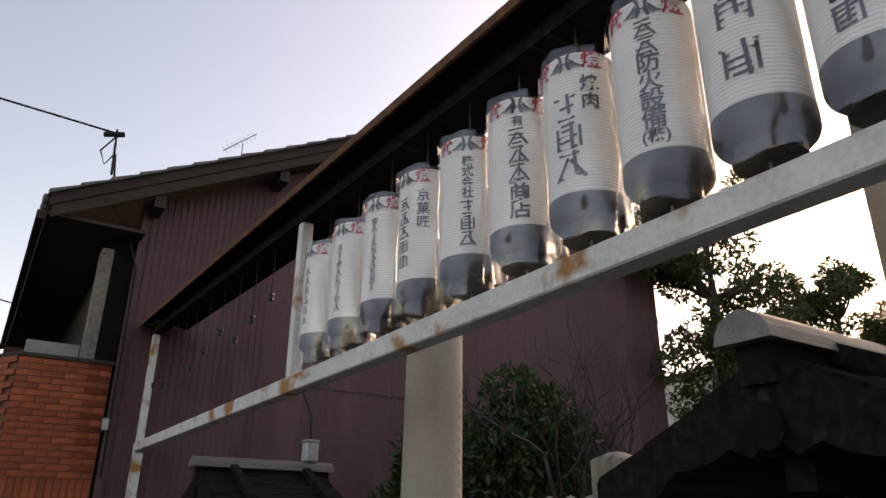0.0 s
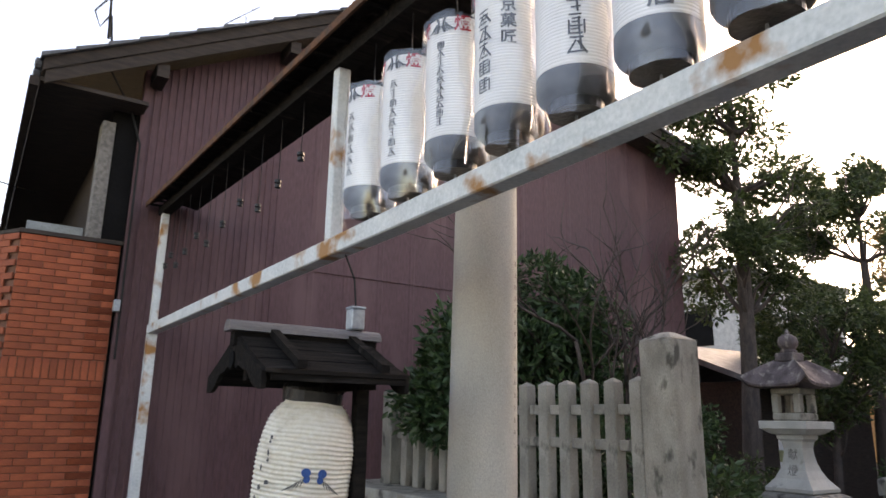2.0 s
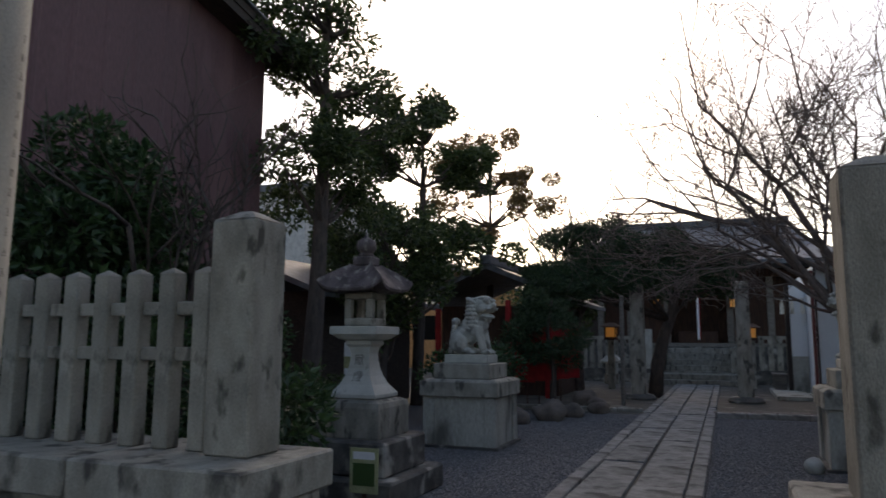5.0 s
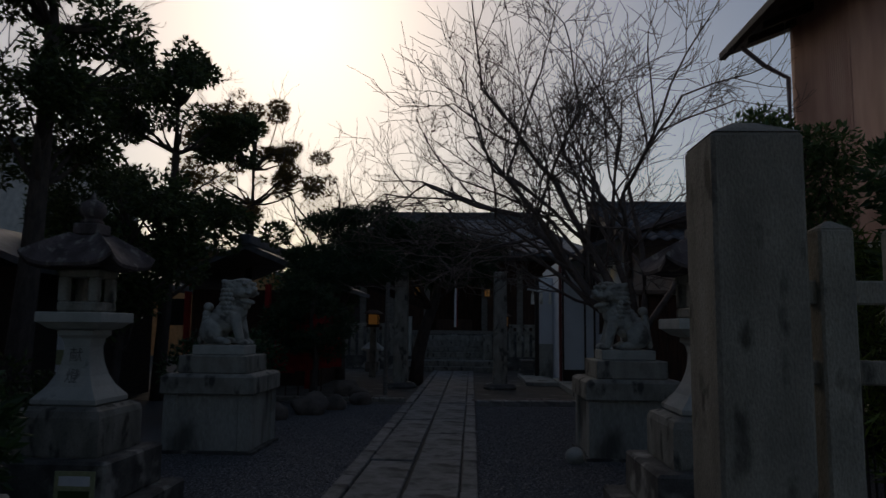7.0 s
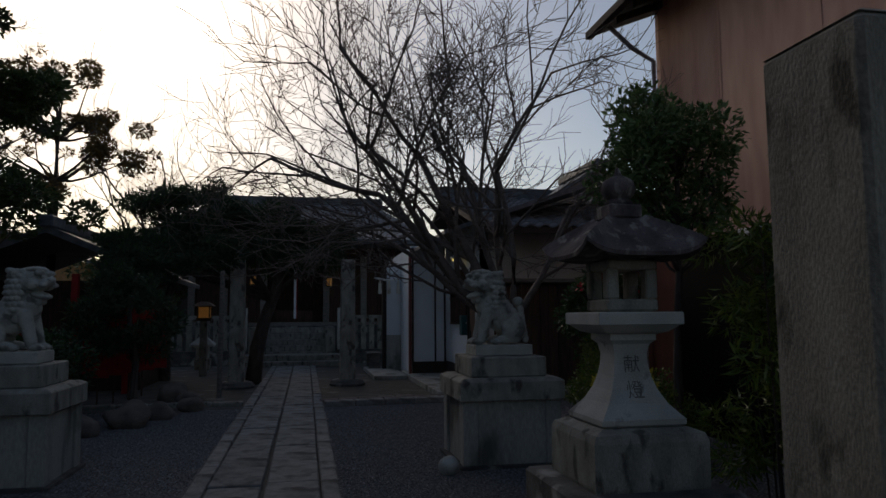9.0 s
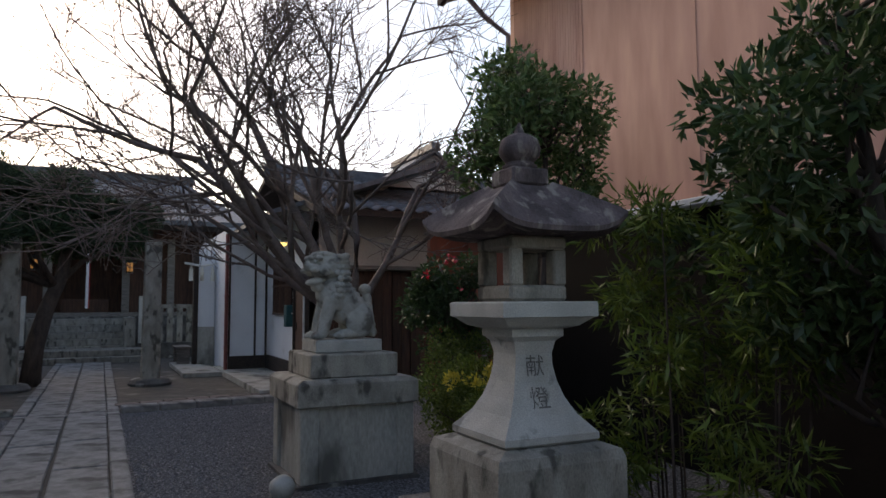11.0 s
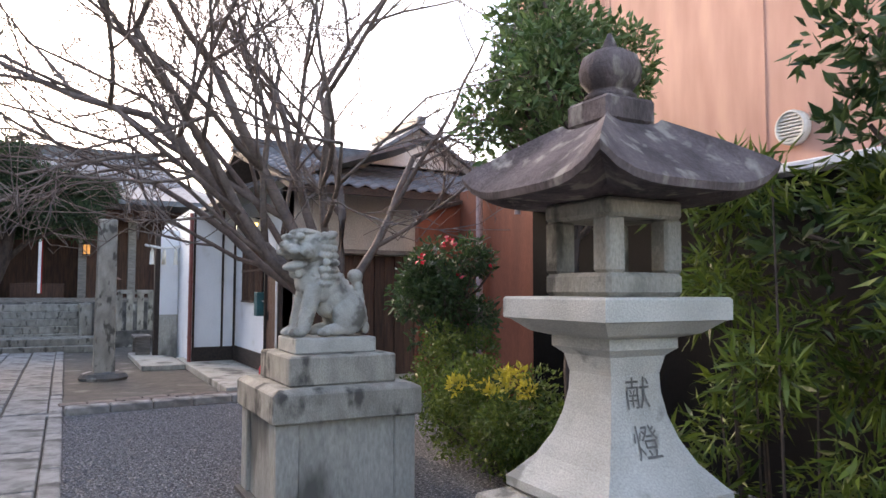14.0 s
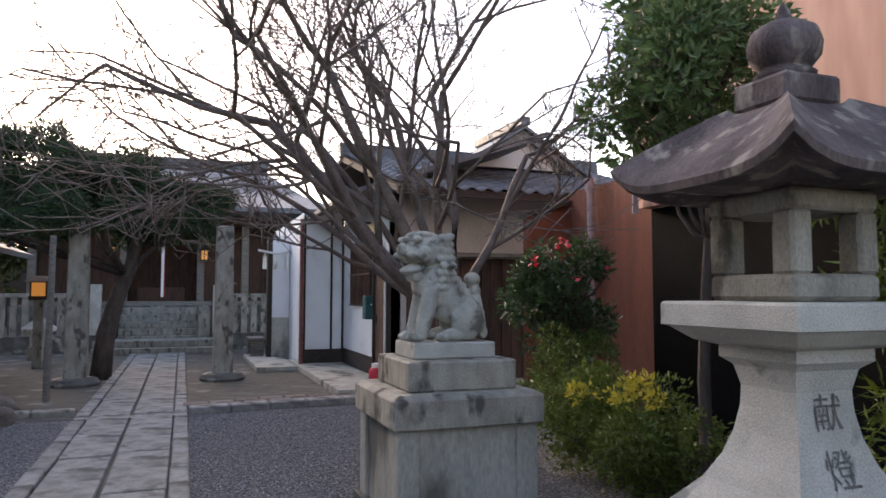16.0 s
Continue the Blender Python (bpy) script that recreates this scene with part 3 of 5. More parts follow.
def giant_lantern(at, tilt=(0, 0)):
    t = thing("giant_paper_lantern", "large stained torn white paper lantern with blue crest", "lantern", at)
    t.matrix_basis = pose(*at, tilt[0], tilt[1], 0)
    def girth(u):
        return 0.203 - 0.068 * abs(2 * u - 1) ** 5 + 0.012 * math.sin(3.1 * u)
    prof = []
    for k in range(38):
        u = k / 37
        r = girth(u)
        prof += [(r - 0.0045 + 0.0045 * math.cos(1.5708 * q), 0.05 + 0.69 * u + 0.00465 * q) for q in range(4)]
    bm = lathe([(0.12, 0.045)] + prof + [(0.115, 0.752)], 44)
    for v in bm.verts:
        d = noise.noise(v.co * 5.0)
        v.co.x *= 1 + 0.035 * d
        v.co.y *= 1 + 0.035 * d
        v.co.z += 0.006 * noise.noise(v.co * 9)
    part("paper", bm, M_OLDPAPER, t, smooth=True)
    part("base_ring", lathe([(0.12, 0.0), (0.14, 0.0), (0.14, 0.05), (0.12, 0.05)], 24), M_BLACK, t)
    part("top_ring", lathe([(0.10, 0.745), (0.12, 0.745), (0.12, 0.80), (0.10, 0.80)], 24), M_BLACK, t)
    face = radians(258)
    V, F = [], []
    def patch(a, z, w, h, turn=0.0, n=10, ragged=0.0, seed=0):
        k = len(V)
        rg = np.random.default_rng(seed)
        for q in range(n):
            b = 6.28319 * q / n
            m = 1 - ragged * rg.random()
            du, dz = m * w * math.cos(b), m * h * math.sin(b)
            du, dz = du * math.cos(turn) - dz * math.sin(turn), du * math.sin(turn) + dz * math.cos(turn)
            R = girth(min(1, max(0, (z + dz - 0.05) / 0.69))) * 1.02 + 0.006
            aa = face + (a + du) / R
            V.append((R * math.cos(aa), R * math.sin(aa), z + dz))
        F.append(tuple(range(k, k + n)))
    for s in (-1, 1):
        patch(s * 0.034, 0.475, 0.020, 0.018)
        patch(s * 0.028, 0.45, 0.014, 0.016)
    raw("blue_crest", V, F, M_BLUE, t)
    V, F = [], []
    for s in (-1, 1):
        for q in range(6):
            patch(s * (0.045 + 0.012 * q), 0.437 - 0.006 * q, 0.022, 0.0022, -s * (1.25 - 0.14 * q))
    raw("grey_crest", V, F, M_BAND, t)["kind"] = "stuff"
    V, F = [], []
    rg = np.random.default_rng(6)
    for q in range(15):
        patch(-0.235 + rg.uniform(-0.03, 0.035), 0.10 + 0.036 * q + rg.uniform(-0.01, 0.01), rg.uniform(0.008, 0.022), rg.uniform(0.008, 0.022), 0, 12, 0.6, q)
    patch(0.0, 0.17, 0.13, 0.004, 0.03, 14, 0.5, 40)
    raw("paper_tear", V, F, M_BAND, t)["label"] = "ragged dark tears in the paper"
    return t


lantern_stand((3.86, 8.85, 0), "black timber roofed stand holding a giant paper lantern", 0.8)
giant_lantern((3.83, 8.84, 0.79), (3.5, 4.5))
jb = thing("junction_box", "small grey cable box on the lantern stand ridge", "box", (4.10, 8.85, 1.884))
part("body", B(-0.035, 0.035, -0.035, 0.035, 0, 0.10, 0.006), M_ZINC, jb)
part("lid", B(-0.038, 0.038, -0.038, 0.038, 0.10, 0.112, 0.003), M_ZINC, jb)
bm = bmesh.new()
tube(bm, [(0, 0, 0.11), (-0.01, 0.01, 0.25), (-0.06, 0.02, 0.368)], 0.005, 0.005, 5)
part("cable", fix(bm), M_WIRE, jb, "thin black cable up to the rack")
lantern_stand((3.88, 5.84, -0.0), "black timber roofed stand with carved gable boards", 0.78)
giant_lantern((3.85, 5.84, 0.70))

# ================= stone fences =================
def stone_fence(name, y_in, sgn, count, label, top=2.03):
    """Pickets on a stone base from the gate post away along the street; sgn gives the direction."""
    t = thing(name, label, "stone fence", (6.4, y_in, 0))
    for k in range(5):
        a, b = sorted((sgn * (-0.2 + k * 1.06), sgn * (-0.2 + (k + 1) * 1.06 - 0.008)))
        part("coping_stone", B(-0.32, 0.50, a, b, 0.62, 0.815, 0.012), M_STREAK, t, "coping stone streaked with black rain stains")
        part("base_stone", B(-0.22, 0.40, a + 0.02, b - 0.02, 0.0, 0.619, 0.01), M_STREAK, t)
    y0, y1 = sorted((0, sgn * 0.28))
    bm = B(0.0, 0.28, y0, y1, 0.816, top, 0.012)
    part("gate_post", bm, M_STONE, t, "tall square granite post")
    part("post_cap", B(0.004, 0.276, y0 + 0.004, y1 - 0.004, top, top + 0.055, 0.0, 0.10), M_STONE, t)
    me = None
    for k in range(count):
        c = sgn * (0.405 + k * 0.242)
        if me is None:
            bm = B(-0.055, 0.045, -0.055, 0.055, 0, 0.955, 0.008)
            box(bm, -0.052, 0.042, -0.052, 0.052, 0.955, 0.985, 0.0, 0.045)
            ob = part("picket", bm, M_STONE, t)
            me = ob.data
        else:
            ob = new("picket", me); ob.parent = t
        ob.matrix_basis = pose(0.14, c, 0.816)
    a, b = sorted((sgn * 0.28, sgn * (0.36 + count * 0.242)))
    for z in (1.285, 1.535):
        part("cross_rail", B(0.115, 0.175, a, b, z, z + 0.075, 0.006), M_STONE, t)
    e0, e1 = sorted((sgn * (0.36 + count * 0.242), sgn * (0.56 + count * 0.242)))
    part("end_post", B(0.04, 0.24, e0, e1, 0.816, 1.78, 0.01), M_STONE, t)
    return t


stone_fence("stone_fence", 8.84, 1, 14, "granite picket fence on dark weathered stone base")
stone_fence("stone_fence", 6.20, -1, 12, "granite picket fence in shade beside the gate", 2.06)

# ================= stone lanterns =================
def stone_lantern(at, label, s=1.0):
    t = thing("stone_lantern", label, "stone lantern", at)
    t.scale = (s, s, 1)
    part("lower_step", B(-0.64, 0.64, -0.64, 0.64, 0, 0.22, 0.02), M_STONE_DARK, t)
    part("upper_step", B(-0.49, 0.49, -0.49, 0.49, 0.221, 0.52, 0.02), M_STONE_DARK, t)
    part("plinth", square_stack([(0.345, 0.521), (0.35, 0.54), (0.35, 0.79), (0.335, 0.835), (0.27, 0.86)]), M_STONE, t)
    part("pedestal", square_stack([(0.245, 0.861), (0.262, 0.875), (0.262, 0.905), (0.238, 0.93), (0.186, 0.99), (0.146, 1.065), (0.121, 1.14), (0.107, 1.215), (0.104, 1.275), (0.118, 1.335), (0.132, 1.348), (0.147, 1.36), (0.147, 1.395)]), M_STONE_PALE, t, "pale flared pedestal with carved characters")
    part("platform", square_stack([(0.15, 1.396), (0.20, 1.41), (0.245, 1.445), (0.25, 1.45), (0.268, 1.455), (0.268, 1.52), (0.262, 1.528)]), M_STONE_PALE, t)
    part("chamber_sill", B(-0.165, 0.165, -0.165, 0.165, 1.53, 1.607, 0.014), M_STONE, t)
    part("chamber_lintel", B(-0.165, 0.165, -0.165, 0.165, 1.783, 1.845, 0.012), M_STONE, t)
    for x in (-1, 1):
        for y in (-1, 1):
            part("chamber_post", B(*sorted((x * 0.163, x * 0.086)), *sorted((y * 0.163, y * 0.086)), 1.605, 1.785, 0.010), M_STONE, t)
    part("roof", square_stack([(0.17, 1.846), (0.34, 1.855), (0.372, 1.852), (0.378, 1.876), (0.355, 1.902), (0.315, 1.937), (0.26, 1.985), (0.20, 2.035), (0.15, 2.075), (0.118, 2.10)], bow=0.22), M_ROOFSTONE, t, "dark lichened upswept roof")
    part("neck", B(-0.108, 0.108, -0.108, 0.108, 2.105, 2.195, 0.012), M_ROOFSTONE, t)
    part("finial", lathe([(0.085, 2.196), (0.09, 2.215), (0.07, 2.23), (0.075, 2.235), (0.103, 2.27), (0.108, 2.305), (0.095, 2.35), (0.055, 2.375), (0.028, 2.385), (0.02, 2.41), (0.006, 2.44)], 20), M_ROOFSTONE, t, smooth=True)
    for s2, z in (("献", 1.21), ("燈", 1.06)):
        V, F = [], []
        me = text_mesh(s2, 0.11)
        bm = bmesh.new(); bm.from_mesh(me)
        bmesh.ops.triangulate(bm, faces=bm.faces)
        bmesh.ops.subdivide_edges(bm, edges=bm.edges, cuts=2)
        bm.to_mesh(me); bm.free()
        for v in me.vertices:
            zz = z + v.co.y
            half = float(np.interp(zz, [0.905, 0.93, 0.99, 1.065, 1.14, 1.215, 1.275], [0.262, 0.238, 0.186, 0.146, 0.121, 0.107, 0.104]))
            V.append((-half - 0.004, -v.co.x, zz))
        F.extend(tuple(p.vertices) for p in me.polygons)
        bpy.data.meshes.remove(me)
        raw("carved_lettering", V, F, M_CUT, t)
    return t


stone_lantern((9.44, 5.24, 0), "granite stone lantern with dark upswept roof and flared base")
stone_lantern((9.44, 9.82, 0), "granite stone lantern on dark steps beside the fence", 0.91)

# ================= guardian lion-dogs =================
def lion_mesh(turn):
    """A sitting lion-dog that faces +y, its head turned by an angle to the side."""
    bm = bmesh.new()
    head = Matrix.Translation((0, 0.10, 0.56)) @ Matrix.Rotation(turn, 4, "Z") @ Matrix.Scale(1.17, 4) @ Matrix.Translation((0, -0.10, -0.575))
    def ball(x, y, z, rx, ry, rz, tilt=0, m=None):
        t = Matrix.Translation((x, y, z)) @ Matrix.Rotation(tilt, 4, "X") @ Matrix.Diagonal((rx, ry, rz, 1))
        bmesh.ops.create_icosphere(bm, subdivisions=3, radius=1, matrix=m @ t if m else t)
    for k in range(7):                                   # body from rump to shoulders
        u = k / 6
        ball(0, -0.17 + 0.24 * u, 0.16 + 0.29 * u, 0.142 + 0.015 * math.sin(3.14 * u), 0.135 + 0.02 * u, 0.13)
    ball(0, 0.125, 0.41, 0.148, 0.125, 0.165, -0.15)     # chest
    ball(0, -0.02, 0.24, 0.12, 0.12, 0.11)               # belly
    ball(0, 0.10, 0.53, 0.115, 0.11, 0.12)               # neck
    for s in (-1, 1):
        ball(s * 0.115, -0.14, 0.16, 0.072, 0.135, 0.155, 0.25)   # haunch
        ball(s * 0.125, -0.02, 0.05, 0.042, 0.10, 0.045)         # hind leg
        ball(s * 0.125, 0.065, 0.032, 0.048, 0.055, 0.034)       # hind paw
        for k in range(18):                                      # straight foreleg
            u = k / 17
            ball(s * (0.098 - 0.006 * u), 0.135 + 0.075 * u, 0.36 - 0.29 * u, 0.066 - 0.014 * u, 0.070 - 0.014 * u, 0.05)
        ball(s * 0.092, 0.245, 0.036, 0.052, 0.07, 0.038)        # paw
        for q in range(4):
            ball(s * 0.092 + (q - 1.5) * 0.025, 0.30, 0.026, 0.014, 0.022, 0.022)
        ball(s * 0.10, 0.06, 0.37, 0.05, 0.09, 0.12, 0.4)        # shoulder
        ball(s * 0.135, 0.085, 0.735, 0.026, 0.06, 0.03, -0.35, head)   # ear
        ball(s * 0.058, 0.275, 0.725, 0.05, 0.035, 0.024, 0, head)      # brow
        ball(s * 0.052, 0.297, 0.693, 0.020, 0.014, 0.015, 0, head)     # eye
        ball(s * 0.092, 0.235, 0.635, 0.038, 0.06, 0.05, 0, head)       # cheek
        ball(s * 0.065, 0.315, 0.628, 0.035, 0.03, 0.022, 0, head)      # lip
    ball(0, 0.15, 0.665, 0.132, 0.14, 0.118, 0, head)            # skull
    ball(0, 0.20, 0.755, 0.10, 0.08, 0.03, 0, head)              # crown
    ball(0, 0.28, 0.650, 0.092, 0.07, 0.034, 0, head)            # upper jaw
    ball(0, 0.338, 0.672, 0.042, 0.026, 0.028, 0, head)          # nose
    ball(0, 0.255, 0.545, 0.076, 0.085, 0.030, -0.22, head)      # lower jaw
    ball(0, 0.215, 0.512, 0.06, 0.05, 0.05, 0, head)             # beard
    for x in (-0.03, 0.0, 0.03):
        ball(x, 0.25, 0.505, 0.018, 0.03, 0.04, 0, head)
    for row, zz in enumerate((0.43, 0.475, 0.52, 0.565, 0.61, 0.655, 0.70, 0.74)):   # mane curls in rows
        n = 13
        for k in range(n):
            a = -2.0 + 4.0 * (k + 0.5 * (row % 2)) / (n - 1)
            rr = 0.150 - 0.007 * abs(row - 3)
            ball(rr * math.sin(a), 0.095 - rr * math.cos(a) * 0.8, zz, 0.024, 0.026, 0.023, 0, head)
    for q in range(5):                                   # locks running down the back
        for x in (-0.06, 0.0, 0.06):
            ball(x, -0.035 - 0.038 * q, 0.475 - 0.045 * q, 0.026, 0.04, 0.05, 0.6)
    for s in (-2, -1, 0, 1, 2):                          # upright flame tail
        for k in range(6):
            u = k / 5
            ball(s * 0.033 * (1 - 0.55 * u), -0.285 + 0.045 * u - 0.012 * (s == 0), 0.06 + (0.38 - 0.035 * abs(s)) * u, 0.027, 0.034, 0.05)
    ball(0, -0.225, 0.455, 0.07, 0.06, 0.055)
    me = bpy.data.meshes.new("lion_dog_statue")
    bm.to_mesh(me); bm.free()
    me.materials.append(M_STATUE)
    return me


def lion_on_pedestal(x, y, face, label):
    p = thing("statue_pedestal", "grey stone statue pedestal with dark stained slab", "pedestal", (x, y, 0), group="statue pedestals")
    part("body", B(-0.47, 0.47, -0.48, 0.48, 0.03, 0.659), M_CONC, p, "smooth grey panelled block")
    part("foot", B(-0.54, 0.54, -0.55, 0.55, 0.0, 0.031), M_STONE_DARK, p)
    for sx in (-1, 1):
        for sy in (-1, 1):
            part("corner_pilaster", B(*sorted((sx * 0.50, sx * 0.33)), *sorted((sy * 0.51, sy * 0.35)), 0.031, 0.658, 0.008), M_CONC, p)
    part("slab", B(-0.54, 0.54, -0.545, 0.545, 0.66, 0.86, 0.012), M_STREAK, p, "dark stained capping slab")
    part("slab_top", B(-0.53, 0.53, -0.535, 0.535, 0.86, 0.885, 0.0, 0.05), M_STREAK, p)
    part("upper_block", B(-0.40, 0.40, -0.40, 0.40, 0.886, 1.09, 0.012), M_STREAK, p)
    s = new("lion_dog_statue", lion_mesh(0.35 if face > 0 else -0.35))
    part("plinth", B(-0.235, 0.235, -0.31, 0.31, 1.091, 1.205, 0.01), M_STONE_PALE, p)
    s.matrix_basis = pose(x, y, 1.206, 0, 0, 0 if face > 0 else 180) @ Matrix.Diagonal((1.05, 1.0, 1.0, 1))
    tagged(s, label, "statue", "guardian statues")
    rm = s.modifiers.new("merge", "REMESH")
    rm.mode, rm.voxel_size, rm.use_smooth_shade = "VOXEL", 0.006, True
    sm = s.modifiers.new("soften", "SMOOTH")
    sm.iterations, sm.factor = 1, 0.4


lion_on_pedestal(12.75, 5.12, 1, "weathered pale granite guardian lion-dog sitting on pedestal")
lion_on_pedestal(12.75, 9.92, -1, "weathered granite guardian lion-dog sitting on pedestal")
bm = bmesh.new()
bmesh.ops.create_icosphere(bm, subdivisions=3, radius=0.1)
for v in bm.verts:
    v.co *= 1 + 0.15 * noise.noise(v.co * 12)
rs = tagged(part("round_stone", bm, M_STONE_PALE, smooth=True), "small pale rounded stone at the pedestal foot", "stone")
rs.matrix_basis = pose(12.12, 5.80, 0.075)

# ================= maroon house =================
def ribbed_wall(name, x0, x1, zfun, y, pitch, depth, material, thick=0.12):
    """Upright sheet steel with narrow standing ribs, facing -y."""
    xs, ys = [], []
    x = x0
    while x < x1 - 1e-6:
        for dx, dy in ((0, 0), (pitch * 0.80, 0), (pitch * 0.84, -depth), (pitch * 0.96, -depth)):
            if x + dx <= x1:
                xs.append(x + dx); ys.append(y + dy)
        x += pitch
    xs.append(x1); ys.append(y)
    n = len(xs)
    V = [(a, b, 0.0) for a, b in zip(xs, ys)] + [(a, b, zfun(a)) for a, b in zip(xs, ys)] + [(xs[0], y + thick, 0), (xs[-1], y + thick, 0), (xs[0], y + thick, zfun(xs[0])), (xs[-1], y + thick, zfun(xs[-1]))]
    F = [(i, i + 1, n + i + 1, n + i) for i in range(n - 1)]
    F += [(2 * n, 0, n, 2 * n + 2), (n - 1, 2 * n + 1, 2 * n + 3, 2 * n - 1), (2 * n + 1, 2 * n, 2 * n + 2, 2 * n + 3)]
    return raw(name, V, F, material)


def roof_z(x):
    return 4.68 + (x - 2.85) * 0.518 if x < 7.2 else 6.934 - (x - 7.2) * 0.195


WY = 13.30
structure(ribbed_wall("wall_house_ribbed", 3.75, 5.3, lambda x: roof_z(x) - 0.12, WY - 0.01, 0.075, 0.014, M_PURPLE), "maroon ribbed steel siding of the house gable", "wall")
structure(ribbed_wall("wall_house_gable", 5.3, 12.4, lambda x: roof_z(x) - 0.12, WY, 0.455, 0.006, M_PURPLE), "maroon steel panel gable wall", "wall")
bm = bmesh.new()
for x0, x1, z in ((5.3, 9.0, 3.13), (9.0, 12.38, 3.13)):
    box(bm, x0, x1 - 0.01, WY - 0.014, WY - 0.001, z, z + 0.02)
structure(part("trim_flashing", bm, M_PURPLE), "maroon seam flashing", "trim")
structure(part("baseboard_house", B(3.75, 12.4, WY - 0.05, WY - 0.02, 0, 0.62), M_CONC), "grey concrete footing of the house", "footing")
structure(part("wall_house_back", B(3.75, 12.4, WY + 0.13, 24, 0, 4.5), M_PURPLE), "maroon house body", "wall")
corner = structure(part("trim_corner", B(3.70, 3.775, WY - 0.04, WY + 0.1, 0, 5.05), M_PURPLE), "maroon corner trim", "trim")
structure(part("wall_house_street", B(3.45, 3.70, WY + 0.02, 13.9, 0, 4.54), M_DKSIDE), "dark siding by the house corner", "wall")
houseroof = thing("house_roof", "grey clay tile gable roof with dark timber verge", "roof", (0, 0, 0), kind="structure")
bm = bmesh.new()
prism(bm, [(2.75, 4.60), (7.2, 6.93), (12.75, 5.85), (12.75, 5.97), (7.2, 7.06), (2.75, 4.72)], "y", WY - 0.42, 24)
part("roof_deck", fix(bm), M_RIM, houseroof)
for k in range(17):
    x = 2.72 + k * 0.27
    z = 4.725 + (x - 2.75) * 0.525
    bm = prism(bmesh.new(), [(x, z), (x + 0.29, z + 0.15), (x + 0.29, z + 0.17), (x, z + 0.045)], "y", WY - 0.47, WY + 1.2)
    part("roof_tile", fix(bm), M_TILE, houseroof)
for k in range(21):
    x = 7.15 + k * 0.27
    z = 7.06 - (x - 7.2) * 0.196
    bm = prism(bmesh.new(), [(x, z + 0.02), (x + 0.29, z - 0.057), (x + 0.29, z - 0.012), (x, z + 0.04)], "y", WY - 0.47, WY + 1.2)
    part("roof_tile", fix(bm), M_TILE, houseroof)
bm = bmesh.new()
prism(bm, [(2.78, 4.48), (7.2, 6.79), (7.2, 6.92), (2.78, 4.61)], "y", WY - 0.40, WY - 0.36)
prism(bm, [(7.2, 6.79), (12.72, 5.72), (12.72, 5.85), (7.2, 6.92)], "y", WY - 0.40, WY - 0.36)
part("bargeboard", fix(bm), M_RIM, houseroof)
for k in range(4):
    part("purlin", B(3.75 + k * 1.4, 3.87 + k * 1.4, WY - 0.36, WY + 0.05, roof_z(3.75 + k * 1.4) - 0.28, roof_z(3.75 + k * 1.4) - 0.13), M_RIM, houseroof)
for k in range(14):
    bm = lathe([(0.055, 0), (0.055, 0.05), (0.03, 0.06)], 12)
    ob = part("eave_end_tile", bm, M_TILE, houseroof)
    ob.matrix_basis = pose(2.74, WY - 0.3 + k * 0.24, 4.70, 0, -90, 0)
part("gutter", B(2.66, 2.74, WY - 0.3, 20, 4.48, 4.57), M_RIM, houseroof)
part("soffit", B(2.75, 3.72, WY - 0.3, 20, 4.54, 4.58), M_RIM, houseroof)
structure(part("wall_house_upper", B(3.5, 3.72, 13.9, 22, 3.0, 4.54), M_RIM), "dark timber upper wall under the eave", "wall")
pl = structure(part("trim_panel", B(3.36, 3.48, WY + 0.0, WY + 0.25, 3.12, 4.4), M_GREYWOOD), "upright zinc flashing panel", "trim")
structure(part("wall_zinc", B(2.9, 3.5, 15.2, 15.3, 3.0, 3.7), M_ZINC), "corrugated zinc wall behind the brick annex", "wall")
# low roof further along the street
lowroof = thing("neighbour_roof", "low grey tiled roof of the neighbouring house", "roof", (0, 0, 0), kind="structure")
part("roof_deck", fix(prism(bmesh.new(), [(-3.0, 3.45), (2.5, 4.35), (2.5, 4.47), (-3.0, 3.57)], "y", 16.2, 24)), M_TILE, lowroof)
part("wall", B(-2.5, 2.4, 16.6, 24, 0, 3.5), M_RIM, lowroof)
bm = bmesh.new()
tube(bm, [(3.6, WY - 0.05, 4.55), (3.72, WY - 0.06, 4.2), (3.735, WY - 0.06, 2.0)], 0.012, 0.012, 5)
tube(bm, [(3.25, WY - 0.5, 5.3), (3.35, WY - 0.2, 4.85), (3.6, WY - 0.05, 4.55)], 0.012, 0.012, 5)
tagged(part("service_cable", fix(bm), M_WIRE), "black service cable down the house corner", "cable")
mb = thing("meter_box", "small grey box on the house corner", "box", (3.69, WY - 0.08, 2.45))
part("body", B(-0.03, 0.03, -0.03, 0.04, 0, 0.12, 0.006), M_ZINC, mb)

